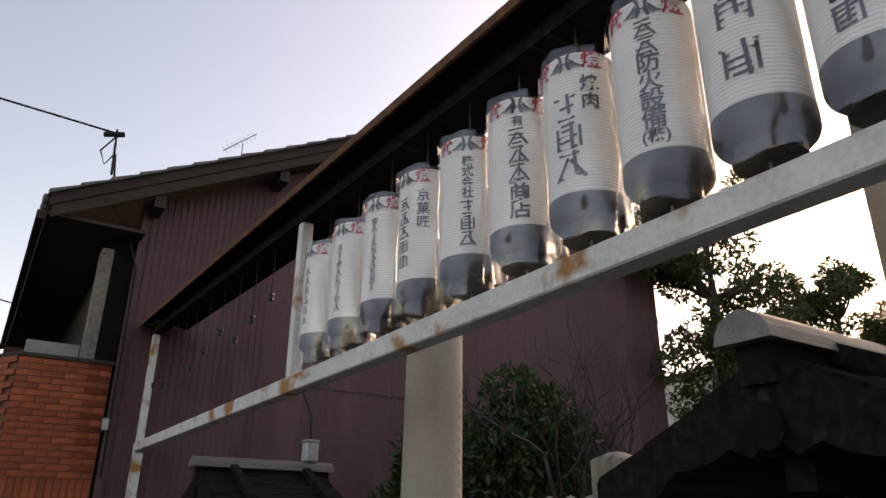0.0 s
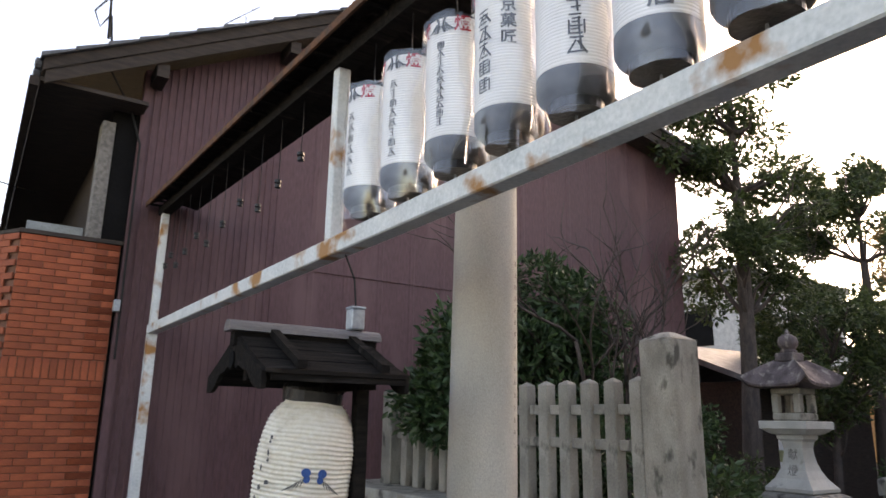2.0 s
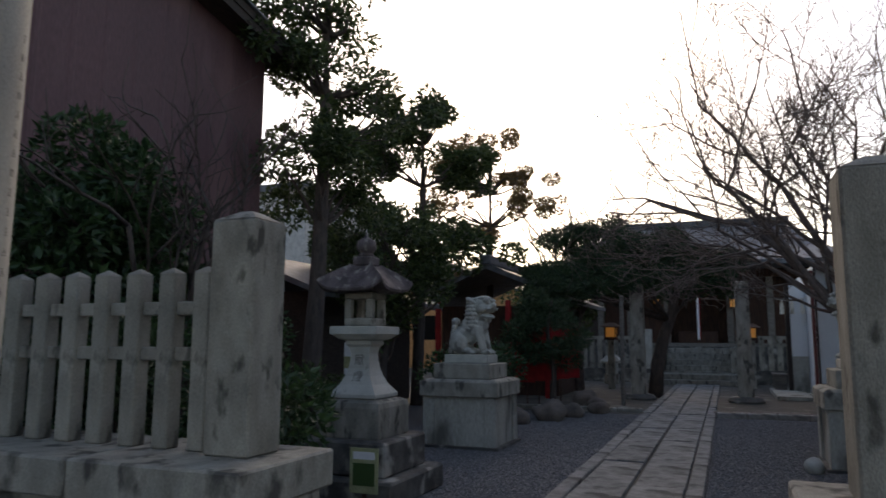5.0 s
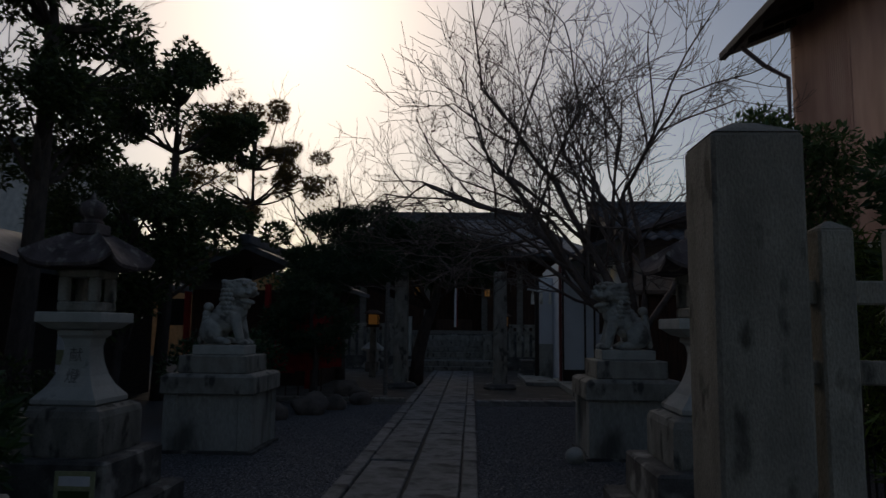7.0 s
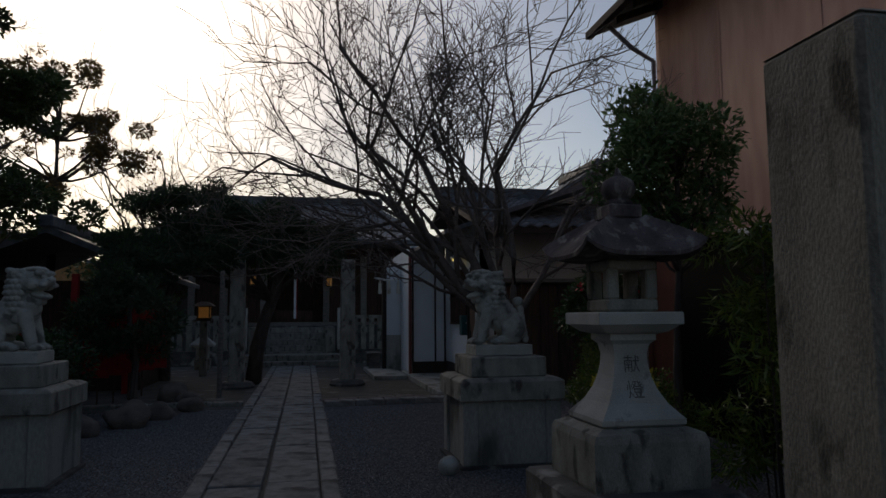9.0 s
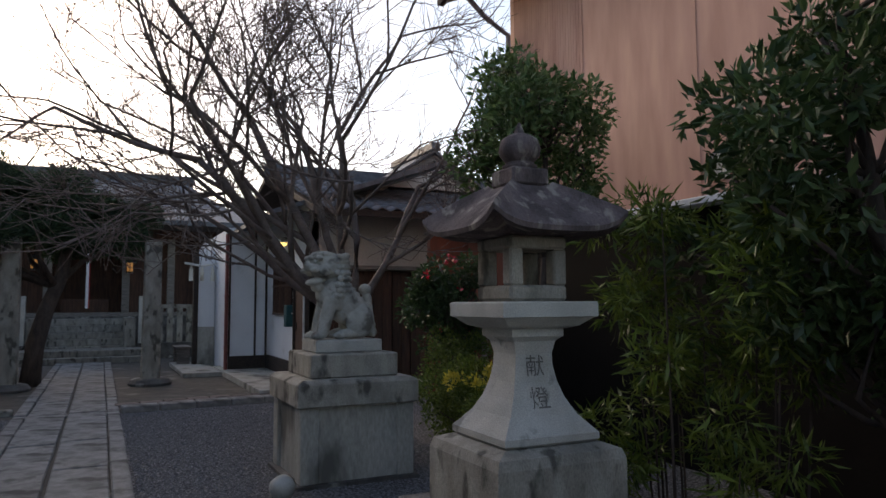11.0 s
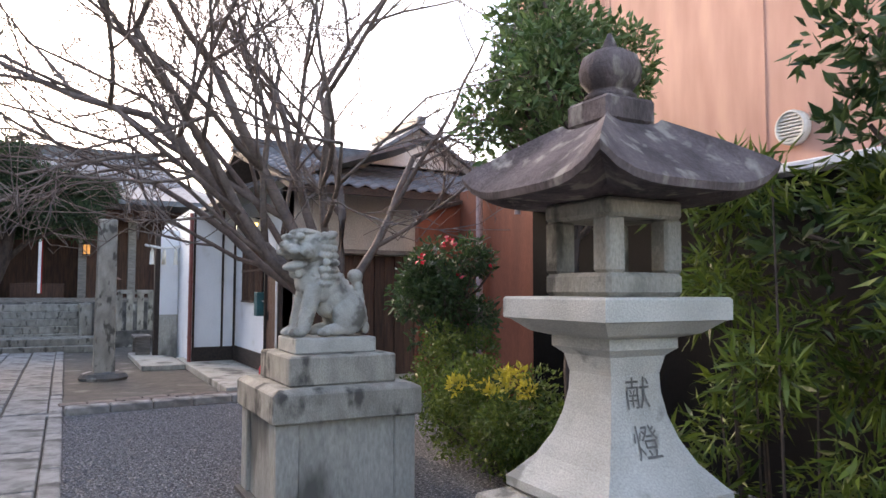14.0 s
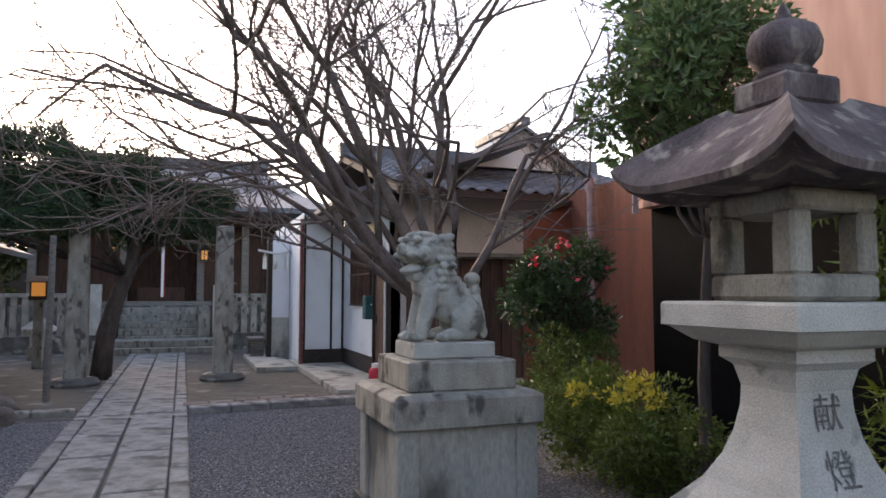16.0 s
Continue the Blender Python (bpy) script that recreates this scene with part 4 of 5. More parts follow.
# brick annex
annex = thing("brick_annex", "orange brick-tiled garden annex with dark coping", "annex", (2.81, WY - 0.02, 0))
part("core", B(0.01, 0.86, 0.012, 1.9, 0, 3.12), M_MORTAR, annex)
part("coping", B(-0.02, 0.88, -0.02, 1.92, 3.121, 3.16), M_RIM, annex)
bm0 = B(0, 0.208, 0, 0.012, 0, 0.058, 0.003)
brick = part("brick", bm0, M_BRICK, annex)
tiles = [brick.data]
n = 0
for row in range(49):
    z = 3.06 - row * 0.0635
    if 18 <= row <= 20:
        continue
    for k in range(-1, 5):
        x = k * 0.2145 + (0.107 if row % 2 else 0)
        if x < -0.001 or x > 0.66:
            continue
        ob = brick if n == 0 else new("brick", tiles[0])
        ob.parent = annex
        ob.matrix_basis = pose(x, 0, z)
        n += 1
    x = 0.0
    if row % 2:
        ob = new("brick", tiles[0]); ob.parent = annex
        ob.matrix_basis = pose(0, 0, z) @ Matrix.Diagonal((0.49, 1, 1, 1))
    ob = new("brick", tiles[0]); ob.parent = annex
    w = 0.86 - (0.858 if row % 2 == 0 else 0.7505)
    if row % 2:
        ob.matrix_basis = pose(0.7505, 0, z) @ Matrix.Diagonal((0.51, 1, 1, 1))
    else:
        ob.matrix_basis = pose(0.6435, 0, z) @ Matrix.Diagonal((1.03, 1, 1, 1))
for k in range(13):
    ob = new("brick", tiles[0]); ob.parent = annex
    ob.matrix_basis = pose(0.058 + k * 0.0655, 0, 3.06 - 20 * 0.0635, 0, -90, 0) @ Matrix.Diagonal((0.88, 1, 1, 1))
part("wing_core", fix(prism(bmesh.new(), [(0.012, 0.02), (-2.38, 3.62), (-1.5, 4.0), (0.6, 0.9)], "z", 0, 3.12)), M_MORTAR, annex)
part("wing_coping", fix(prism(bmesh.new(), [(-0.02, 0.01), (-2.41, 3.61), (-1.5, 4.03), (0.6, 0.93)], "z", 3.122, 3.158)), M_RIM, annex)
bm = bmesh.new()
for row in range(36):
    z = 3.06 - row * 0.0635
    for k in range(20):
        o = 0.02 + k * 0.2145 + (0.107 if row % 2 else 0)
        box(bm, -0.009, 0.002, o, o + 0.208, z, z + 0.058)
bmesh.ops.rotate(bm, verts=bm.verts, cent=(0, 0, 0), matrix=Matrix.Rotation(radians(33.6), 3, "Z"))
side = part("side_bricks", bm, M_BRICK, annex)
side["kind"] = "stuff"
# street wires and antenna
bm = bmesh.new()
tube(bm, [(-9, 14.5, 7.2), (-3, 13.6, 6.2), (3.25, WY - 0.5, 5.55)], 0.012, 0.012, 5)
tube(bm, [(-9, 12.0, 5.4), (-2, 14.2, 4.6), (3.0, 16.5, 4.4)], 0.01, 0.01, 5)
tagged(part("overhead_wire", fix(bm), M_WIRE), "black overhead wires sagging to the house eave", "wire")
bm = bmesh.new()
tube(bm, [(3.25, WY - 0.5, 5.05), (3.22, WY - 0.5, 5.6)], 0.015, 0.012, 5)
tube(bm, [(3.1, WY - 0.5, 5.5), (3.3, WY - 0.5, 5.56)], 0.03, 0.03, 6)
tube(bm, [(3.22, WY - 0.5, 5.5), (3.1, WY - 0.5, 5.3), (3.16, WY - 0.5, 5.15), (3.24, WY - 0.5, 5.3)], 0.01, 0.01, 5)
tagged(part("wire_bracket", fix(bm), M_WIRE), "wire bracket with insulators on the eave", "bracket")
ant = thing("tv_antenna", "thin roof television antenna", "antenna", (5.18, 15.0, 6.01))
bm = bmesh.new(); tube(bm, [(0, 0, 0), (0, 0, 1.3)], 0.015, 0.012, 5); part("mast", fix(bm), M_WIRE, ant)
bm = bmesh.new(); tube(bm, [(-0.45, 0.3, 1.15), (0.3, -0.2, 1.5)], 0.01, 0.01, 5)
for k in range(8):
    tube(bm, [(-0.4 + k * 0.09 - 0.1, 0.27 - k * 0.06 - 0.12, 1.17 + k * 0.042), (-0.4 + k * 0.09 + 0.1, 0.27 - k * 0.06 + 0.12, 1.17 + k * 0.042)], 0.006, 0.006, 4)
part("boom", fix(bm), M_WIRE, ant)
ant.scale = (0.55, 0.55, 0.85)

# ================= salmon house and side fence =================
SY = 2.40
salmon = structure(part("wall_salmon", B(6.0, 14.12, SY - 0.15, SY, 2.46, 6.0), M_SALMON), "salmon pink steel house wall", "wall")
for x in (8.2, 10.95, 12.6):
    part("seam", B(x, x + 0.03, SY, SY + 0.008, 2.46, 6.0), M_SALMON, salmon)
for k in range(28):
    part("rib", B(12.66 + k * 0.05, 12.675 + k * 0.05, SY, SY + 0.006, 2.46, 6.0), M_SALMON, salmon)
structure(part("wall_salmon_end", B(13.97, 14.12, -5, SY - 0.151, 2.46, 6.0), M_SALMON), "salmon pink end wall", "wall")
# shade behind the bamboo is put into this wall's near-black colour
structure(part("wall_side_lower", B(6.0, 14.1, SY - 0.3, SY - 0.16, 0, 2.46), M_DKSIDE), "dark lower wall behind the bamboo, shade in its colour", "wall")
structure(part("trim_gutter", B(6.0, 12.2, SY - 0.02, SY + 0.16, 2.36, 2.43, 0.01), M_WHITE), "white gutter under the salmon wall", "gutter")
sroof = thing("salmon_house_roof", "dark eaves over the salmon house", "roof", (0, 0, 0), kind="structure")
part("roof_deck", fix(prism(bmesh.new(), [(3.15, 5.55), (3.15, 5.65), (-1.5, 7.6), (-1.5, 7.45)], "x", 6.0, 14.7)), M_RIM, sroof)
for k in range(12):
    part("rafter", fix(prism(bmesh.new(), [(3.05, 5.46), (3.05, 5.56), (2.4, 5.83), (2.4, 5.72)], "x", 8.4 + k * 0.5, 8.46 + k * 0.5)), M_RIM, sroof)
part("gutter", B(6.0, 14.6, 3.15, 3.24, 5.48, 5.58), M_RIM, sroof)
dp = thing("downpipe", "grey downpipe at the salmon wall corner", "pipe", (14.05, SY + 0.08, 0))
bm = bmesh.new(); tube(bm, [(0.1, 0.6, 5.5), (0.05, 0.3, 5.2), (0, 0, 5.0), (0, 0, 2.4)], 0.035, 0.035, 8); part("pipe", fix(bm), M_PIPEGREY, dp)
vent = thing("wall_vent", "round ivory louvred vent on the salmon wall", "vent", (10.72, SY + 0.008, 2.69))
vent.matrix_basis = pose(10.72, SY + 0.008, 2.69, -90, 0, 0)
part("hood", lathe([(0.125, 0.0), (0.125, 0.05), (0.115, 0.065), (0.10, 0.065), (0.10, 0.03)], 28), M_PLASTIC, vent, smooth=True)
for k in range(8):
    w = math.sqrt(max(0.001, 0.098 ** 2 - (-0.084 + k * 0.024) ** 2))
    part("slat", B(-w, w, -0.084 + k * 0.024 - 0.007, -0.084 + k * 0.024 + 0.007, 0.04, 0.06), M_PLASTIC, vent)
part("backing", lathe([(0.099, 0.005), (0.099, 0.03)], 24), M_DKSIDE, vent)

# red-brown sheet fence and shed
structure(part("wall_red_fence", fix(prism(bmesh.new(), [(0.4, 0), (2.15, 0), (2.15, 2.7), (0.4, 3.2)], "x", 17.2, 17.32)), M_REDFENCE), "red-brown sheet wall with sloping top", "wall")
structure(part("wall_red_side", B(14.2, 17.2, 1.3, 1.42, 0, 3.1), M_REDFENCE), "red-brown sheet side wall", "wall")
structure(part("trim_red_cap", fix(prism(bmesh.new(), [(0.4, 3.2), (2.2, 2.69), (2.2, 2.75), (0.4, 3.27)], "x", 17.12, 17.36)), M_RIM), "dark capping on the red-brown wall", "trim")
dp2 = thing("downpipe", "mauve grey downpipe by the camellia", "pipe", (16.4, 1.55, 0))
bm = bmesh.new(); tube(bm, [(0, 0, 0), (0, 0, 3.1)], 0.05, 0.05, 10); part("pipe", fix(bm), M_PIPEGREY, dp2)
part("hopper", lathe([(0.06, 3.0), (0.075, 3.05), (0.075, 3.2)], 12), M_PIPEGREY, dp2)

# ================= shrine office =================
OX = 18.9
structure(part("wall_office_front", B(OX, OX + 0.15, -1.5, 3.75, 0, 3.25), M_CREAM), "old cream plaster wall of the shrine office", "wall")
boards = thing("board_wall", "dark brown upright timber boards on the office wall", "boards", (OX - 0.03, 0, 0), kind="structure")
for k in range(22):
    part("board", B(-0.012 * (k % 2), 0.026, 3.5 - k * 0.19 - 0.18, 3.5 - k * 0.19, 0.1, 2.15), M_WOOD, boards)
structure(part("trim_sill", B(OX - 0.22, OX + 0.0, -0.5, 3.6, 2.17, 2.24), M_GREYWOOD), "grey timber ledge over the boards", "trim")
structure(part("wall_office_side", B(OX, 22.55, 3.60, 3.75, 0, 3.25), M_WHITE), "white plaster side wall of the office", "wall")
structure(part("wall_office_step", B(22.55, 22.7, 3.76, 4.62, 0.12, 3.25), M_WHITE), "white plaster wall end", "wall")
structure(part("wall_office_far", B(22.7, 27.5, 4.45, 4.6, 0, 3.25), M_WHITE), "white plaster far wall", "wall")
structure(part("baseboard_office", B(22.5, 22.548, 3.77, 4.6, 0.12, 0.40), M_RIM), "black board at the wall foot", "baseboard")
structure(part("baseboard_office", B(19.9, 22.54, 3.752, 3.79, 0.12, 0.42), M_RIM), "black board at the wall foot", "baseboard")
bm = bmesh.new()
for y in (3.78, 4.02, 4.58):
    box(bm, 22.52, 22.548, y - 0.02, y + 0.02, 0.4, 3.2)
structure(part("trim_battens", bm, M_RIM), "thin dark battens on the white wall", "trim")
dp3 = thing("downpipe", "red-brown downpipe at the white wall corner", "pipe", (22.45, 4.66, 0.1))
bm = bmesh.new(); tube(bm, [(0, 0, 0), (0, 0, 3.0)], 0.04, 0.04, 10); part("pipe", fix(bm), M_PIPE, dp3)
for z in (0.5, 1.6, 2.6):
    ob = part("bracket", lathe([(0.05, z), (0.05, z + 0.03)], 10), M_PIPE, dp3)
win = thing("window_lattice", "dark timber lattice window of the office", "window", (20.9, 3.76, 1.35), kind="structure")
part("glass", B(-0.75, 0.75, 0, 0.02, 0, 1.15), M_DKSIDE, win)
for k in range(17):
    part("bar", B(-0.76 + k * 0.093, -0.735 + k * 0.093, 0.022, 0.06, 0, 1.15), M_WOOD, win)
for z in (-0.03, 0.55, 1.15):
    part("cross_bar", B(-0.8, 0.8, 0.015, 0.065, z, z + 0.035), M_WOOD, win)
door = thing("door_1", "dark timber sliding office door", "door", (19.35, 3.76, 0.14), kind="structure")
part("leaf", B(-0.42, 0.42, 0, 0.04, 0, 2.0), M_WOOD, door)
for x in (-0.44, 0.42):
    part("frame", B(x, x + 0.05, 0.0, 0.08, 0, 2.05), M_RIM, door)
part("pull", B(0.3, 0.33, 0.04, 0.06, 0.9, 1.05), M_BLACK, door)
lb = thing("letter_box", "dark green metal letter box on the office wall", "letter box", (20.05, 3.82, 1.1))
part("body", B(-0.11, 0.11, -0.06, 0.11, 0, 0.42, 0.012), M_GREEN, lb)
part("slot", B(-0.08, 0.08, 0.11, 0.114, 0.33, 0.35), M_BLACK, lb)
part("newspaper_rest", B(-0.2, -0.11, 0.0, 0.02, 0.25, 0.27), M_PLASTIC, lb)
pole = thing("drain_pole", "thin white pipe beside the office door", "pipe", (18.95, 3.85, 0))
bm = bmesh.new(); tube(bm, [(0, 0, 0.1), (0, 0, 2.4)], 0.022, 0.022, 8); part("pipe", fix(bm), M_PLASTIC, pole)
can = thing("red_canister", "red canister with pale lid by the door", "canister", (18.6, 4.05, 0.12))
part("body", lathe([(0.13, 0), (0.15, 0.03), (0.15, 0.22), (0.12, 0.28)], 16), M_RED, can, smooth=True)
part("lid", lathe([(0.1, 0.28), (0.1, 0.34), (0.05, 0.35)], 14), M_PLASTIC, can)
structure(part("pavement_office", B(18.3, 23.6, 3.8, 4.75, 0, 0.12, 0.01), M_CONC), "raised concrete step before the office", "step")
structure(part("pavement_step", B(22.2, 25.5, 4.76, 5.55, 0, 0.10, 0.01), M_CONC), "low concrete slab by the office", "step")
lampo = thing("porch_lamp", "glowing yellow porch lamp under the office eave", "lamp", (20.3, 3.95, 2.75))
part("arm", B(-0.02, 0.02, -0.2, 0.0, 0.08, 0.11), M_BLACK, lampo)
part("shade", lathe([(0.05, 0.1), (0.13, 0.04), (0.13, 0.0), (0.12, 0.0)], 16), M_PLASTIC, lampo)
part("bulb", lathe([(0.03, 0.03), (0.10, 0.0), (0.09, -0.05), (0.03, -0.07)], 14), E_WARM, lampo)

oroof = thing("office_roof", "grey clay tile roof of the shrine office with gable", "roof", (0, 0, 0), kind="structure")
part("roof_deck", fix(prism(bmesh.new(), [(17.9, 3.18), (22.0, 4.4), (23.6, 3.9), (23.6, 3.8), (22.0, 4.28), (17.9, 3.08)], "y", -2.0, 3.95)), M_RIM, oroof)
cnt = 0
ti = None
for r_ in range(14):
    x = 17.85 + r_ * 0.29
    z = 3.19 + (x - 17.9) * 0.297
    for c_ in range(20):
        y = -1.7 + c_ * 0.28
        if ti is None:
            loops = []
            for u in range(9):
                yy = 0.285 * u / 8
                zz = 0.028 * math.cos(6.28 * u / 8 + 0.5)
                loops.append((yy, zz))
            V = [(0.0, a, b + 0.03) for a, b in loops] + [(0.32, a, b + 0.10) for a, b in loops] + [(0.0, a, b + 0.0) for a, b in loops]
            F = [(i, i + 1, 10 + i, 9 + i) for i in range(8)] + [(18 + i, 19 + i, i + 1, i) for i in range(8)]
            ob = raw("roof_tile", V, F, M_TILE, oroof, True)
            ti = ob.data
        else:
            ob = new("roof_tile", ti); ob.parent = oroof
        ob.matrix_basis = pose(x, y, z)
part("ridge", fix(prism(bmesh.new(), [(21.85, 4.36), (22.15, 4.36), (22.1, 4.65), (21.9, 4.65)], "y", -2.1, 4.0)), M_TILE, oroof)
part("eave_board", B(17.88, 17.93, -2.0, 3.95, 3.05, 3.17), M_RIM, oroof)
gable = thing("office_gable", "small cream gable with tiled verges above the office", "gable", (20.6, 0.55, 4.1), kind="structure")
part("wall", fix(prism(bmesh.new(), [(-1.1, 0), (1.1, 0), (0, 0.72)], "x", 0, 0.1)), M_CREAM, gable)
for s in (-1, 1):
    part("verge", fix(prism(bmesh.new(), [(0, 0.76), (s * 1.45, -0.14), (s * 1.45, -0.28), (0, 0.62)], "x", -0.18, -0.1)), M_GREYWOOD, gable, "pale brown timber verge board")
    part("roof_slope", fix(prism(bmesh.new(), [(0, 0.86), (s * 1.55, -0.12), (s * 1.55, -0.18), (0, 0.78)], "x", -0.25, 2.2)), M_TILE, gable)
part("ridge_tile", B(-0.3, 2.2, -0.1, 0.1, 0.84, 1.02, 0.02), M_TILE, gable)
structure(part("roof_office_side", fix(prism(bmesh.new(), [(4.55, 3.09), (4.55, 3.17), (1.0, 4.4), (1.0, 4.3)], "x", 18.6, 27.8)), M_TILE), "grey tiled side slope of the office", "roof")

# entrance wing with rope tassels
structure(part("wall_office_wing", B(24.6, 24.75, 4.61, 5.0, 0.0, 2.9), M_WHITE), "white plaster wing wall", "wall")
structure(part("baseboard_wing", B(24.57, 24.597, 4.61, 5.0, 0.0, 1.0), M_CONC), "grey cement dado on the wing wall", "baseboard")
structure(part("trim_wing_post", B(24.55, 24.76, 5.003, 5.11, 0.0, 2.9), M_RIM), "dark timber corner post of the wing", "trim")
ts = thing("straw_rope", "straw rope with pale tassels and small lamp", "rope", (24.4, 4.95, 2.3))
bm = bmesh.new(); tube(bm, [(0, -0.4, 0.25), (0, 0, 0.18), (0, 0.4, 0.25)], 0.03, 0.03, 6); part("rope", fix(bm), M_PLASTIC, ts)
for y in (-0.25, 0.0, 0.25):
    part("tassel", lathe([(0.01, 0.2), (0.04, 0.1), (0.05, -0.18)], 8, 0, y), M_OLDPAPER, ts)
bn = thing("low_bench", "small grey wooden bench by the wing", "bench", (25.2, 5.3, 0.1))
part("seat", B(-0.5, 0.5, -0.18, 0.18, 0.38, 0.42), M_GREYWOOD, bn)
for x in (-0.42, 0.38):
    part("leg", B(x, x + 0.05, -0.15, 0.15, 0, 0.38), M_GREYWOOD, bn)

# ================= inner gate posts, steps, hall =================
for y, lab in ((6.25, "grey stone gate post beside the path"), (8.62, "grey stone gate post by the pine")):
    g = thing("stone_gate_post", lab, "post", (21.2, y, 0), group="inner gate posts")
    part("shaft", B(-0.17, 0.17, -0.17, 0.17, 0.12, 2.78, 0.02, 0.02), M_STONE, g)
    part("foot", lathe([(0.38, 0), (0.40, 0.05), (0.34, 0.12), (0.26, 0.14)], 16), M_STONE_DARK, g)
steps = thing("stone_steps", "broad grey stone steps up to the hall", "steps", (27.2, 7.62, 0))
for k in range(2):
    part("tread", B(0.0 + k * 0.35, 1.5, -1.55, 1.45, k * 0.17, k * 0.17 + 0.169, 0.012), M_STONE, steps)
for k in range(6):
    part("tread", B(1.5 + k * 0.28, 3.6, -1.1, 1.0, 0.0 + k * 0.19, 0.19 + k * 0.19 - 0.002, 0.012), M_STONE, steps)
for y in (-1.4, 1.05):
    part("cheek", B(1.45, 3.6, y, y + 0.3, 0, 1.18, 0.015), M_STONE, steps)
def far_fence(y0, y1, label):
    t = thing("stone_fence", label, "stone fence", (28.7, 0, 0))
    part("base", B(-0.2, 0.3, y0, y1, 0, 0.45, 0.01), M_STONE_DARK, t)
    n = int((y1 - y0) / 0.27)
    for k in range(n):
        part("picket", B(-0.06, 0.06, y0 + 0.06 + k * 0.27, y0 + 0.22 + k * 0.27, 0.451, 1.45), M_STONE, t)
    part("top_rail", B(-0.09, 0.09, y0, y1, 1.45, 1.56), M_STONE, t)
    part("end_post", B(-0.13, 0.13, y0 if y1 > 9 else y1 - 0.26, y0 + 0.26 if y1 > 9 else y1, 0.451, 1.80, 0.01), M_STONE_PALE, t)
far_fence(3.0, 6.15, "grey stone fence with pickets before the hall")
far_fence(9.0, 14.5, "grey stone picket fence under the pine")
hall = thing("shrine_hall", "dark timber shrine hall with tiled roof and lit lanterns", "hall", (30.8, 7.6, 0))
part("platform", B(0, 8, -4, 4, 0, 1.2), M_STONE_DARK, hall)
part("back_wall", B(2.6, 2.7, -3.8, 3.8, 1.2, 4.2), M_WOOD, hall)
for y in (-3.6, -2.5, -1.15, 1.05, 2.4, 3.5):
    part("column", B(0.3, 0.52, y - 0.11, y + 0.11, 1.2, 4.1, 0.01), M_GREYWOOD, hall)
for y0, y1 in ((-3.5, -1.26), (1.16, 3.4)):
    part("lattice_panel", B(0.9, 0.95, y0, y1, 1.2, 3.8), M_WOOD, hall)
part("tie_beam", B(0.28, 0.54, -3.9, 3.9, 3.7, 4.05), M_WOOD, hall)
part("threshold", B(0.2, 0.5, -3.7, 3.7, 1.2, 1.32), M_GREYWOOD, hall)
part("offering_box", B(0.75, 1.3, -0.7, 0.7, 1.2, 1.75, 0.02), M_WOOD, hall)
part("roof", fix(rings(bmesh.new(), [[(-1.4, -5.3, 4.0), (8.5, -5.3, 4.0), (8.5, 5.3, 4.0), (-1.4, 5.3, 4.0)], [(-1.4, -5.3, 4.15), (8.5, -5.3, 4.15), (8.5, 5.3, 4.15), (-1.4, 5.3, 4.15)], [(0.8, -4.4, 4.85), (7, -4.4, 4.85), (7, 4.4, 4.85), (0.8, 4.4, 4.85)], [(3.0, -3.2, 6.0), (5, -3.2, 6.0), (5, 3.2, 6.0), (3.0, 3.2, 6.0)]])), M_TILE, hall, "grey tiled hipped roof")
part("roof_ridge", B(3.2, 4.8, -3.5, 3.5, 6.0, 6.35, 0.05), M_TILE, hall)
rope = thing("bell_rope", "white and red bell rope hanging before the hall", "rope", (31.0, 7.55, 1.45))
part("white_cloth", B(-0.03, 0.03, -0.04, 0.04, 0, 2.3, 0.01), M_WHITE, rope)
part("red_cloth", B(-0.035, 0.035, -0.075, -0.045, 0.0, 2.0, 0.005), M_CLOTHRED, rope)
for y, z in ((6.35, 2.75), (9.0, 2.8)):
    l = thing("hanging_lantern", "small lit bronze lantern hanging under the hall eave", "lantern", (30.9, y, z), group="hall lanterns")
    part("light", lathe([(0.10, -0.14), (0.11, 0), (0.10, 0.14)], 8), E_LAMP, l)
    part("roof", lathe([(0.2, 0.14), (0.2, 0.16), (0.05, 0.28)], 6), M_BLACK, l)
    for k in range(6):
        a = k * 1.047
        part("bar", B(0.115 * math.cos(a) - 0.01, 0.115 * math.cos(a) + 0.01, 0.115 * math.sin(a) - 0.01, 0.115 * math.sin(a) + 0.01, -0.15, 0.15), M_BLACK, l)
    part("base", lathe([(0.13, -0.18), (0.13, -0.14)], 6), M_BLACK, l)
    bm = bmesh.new(); tube(bm, [(0, 0, 0.27), (0, 0, 1.2)], 0.008, 0.008, 4); part("chain", fix(bm), M_WIRE, l)
for x, y in ((24.5, 9.75), (26.5, 5.93)):
    l = thing("post_lantern", "square wooden post lantern with lit orange paper", "lamp", (x, y, 0), group="post lanterns")
    part("post", B(-0.09, 0.09, -0.09, 0.09, 0, 1.42), M_STONE, l)
    part("light", B(-0.14, 0.14, -0.14, 0.14, 1.5, 1.78), E_LAMP, l, "glowing orange paper")
    for sx in (-1, 1):
        for sy in (-1, 1):
            part("corner_bar", B(*sorted((sx * 0.16, sx * 0.13)), *sorted((sy * 0.16, sy * 0.13)), 1.42, 1.8), M_WOOD, l)
    part("tray", B(-0.18, 0.18, -0.18, 0.18, 1.42, 1.5), M_WOOD, l)
    part("roof", B(-0.27, 0.27, -0.27, 0.27, 1.8, 1.92, 0.0, 0.18), M_WOOD, l)
sl = thing("small_stone_lantern", "little pale stone lantern under the pine", "stone lantern", (25.5, 9.9, 0.1))
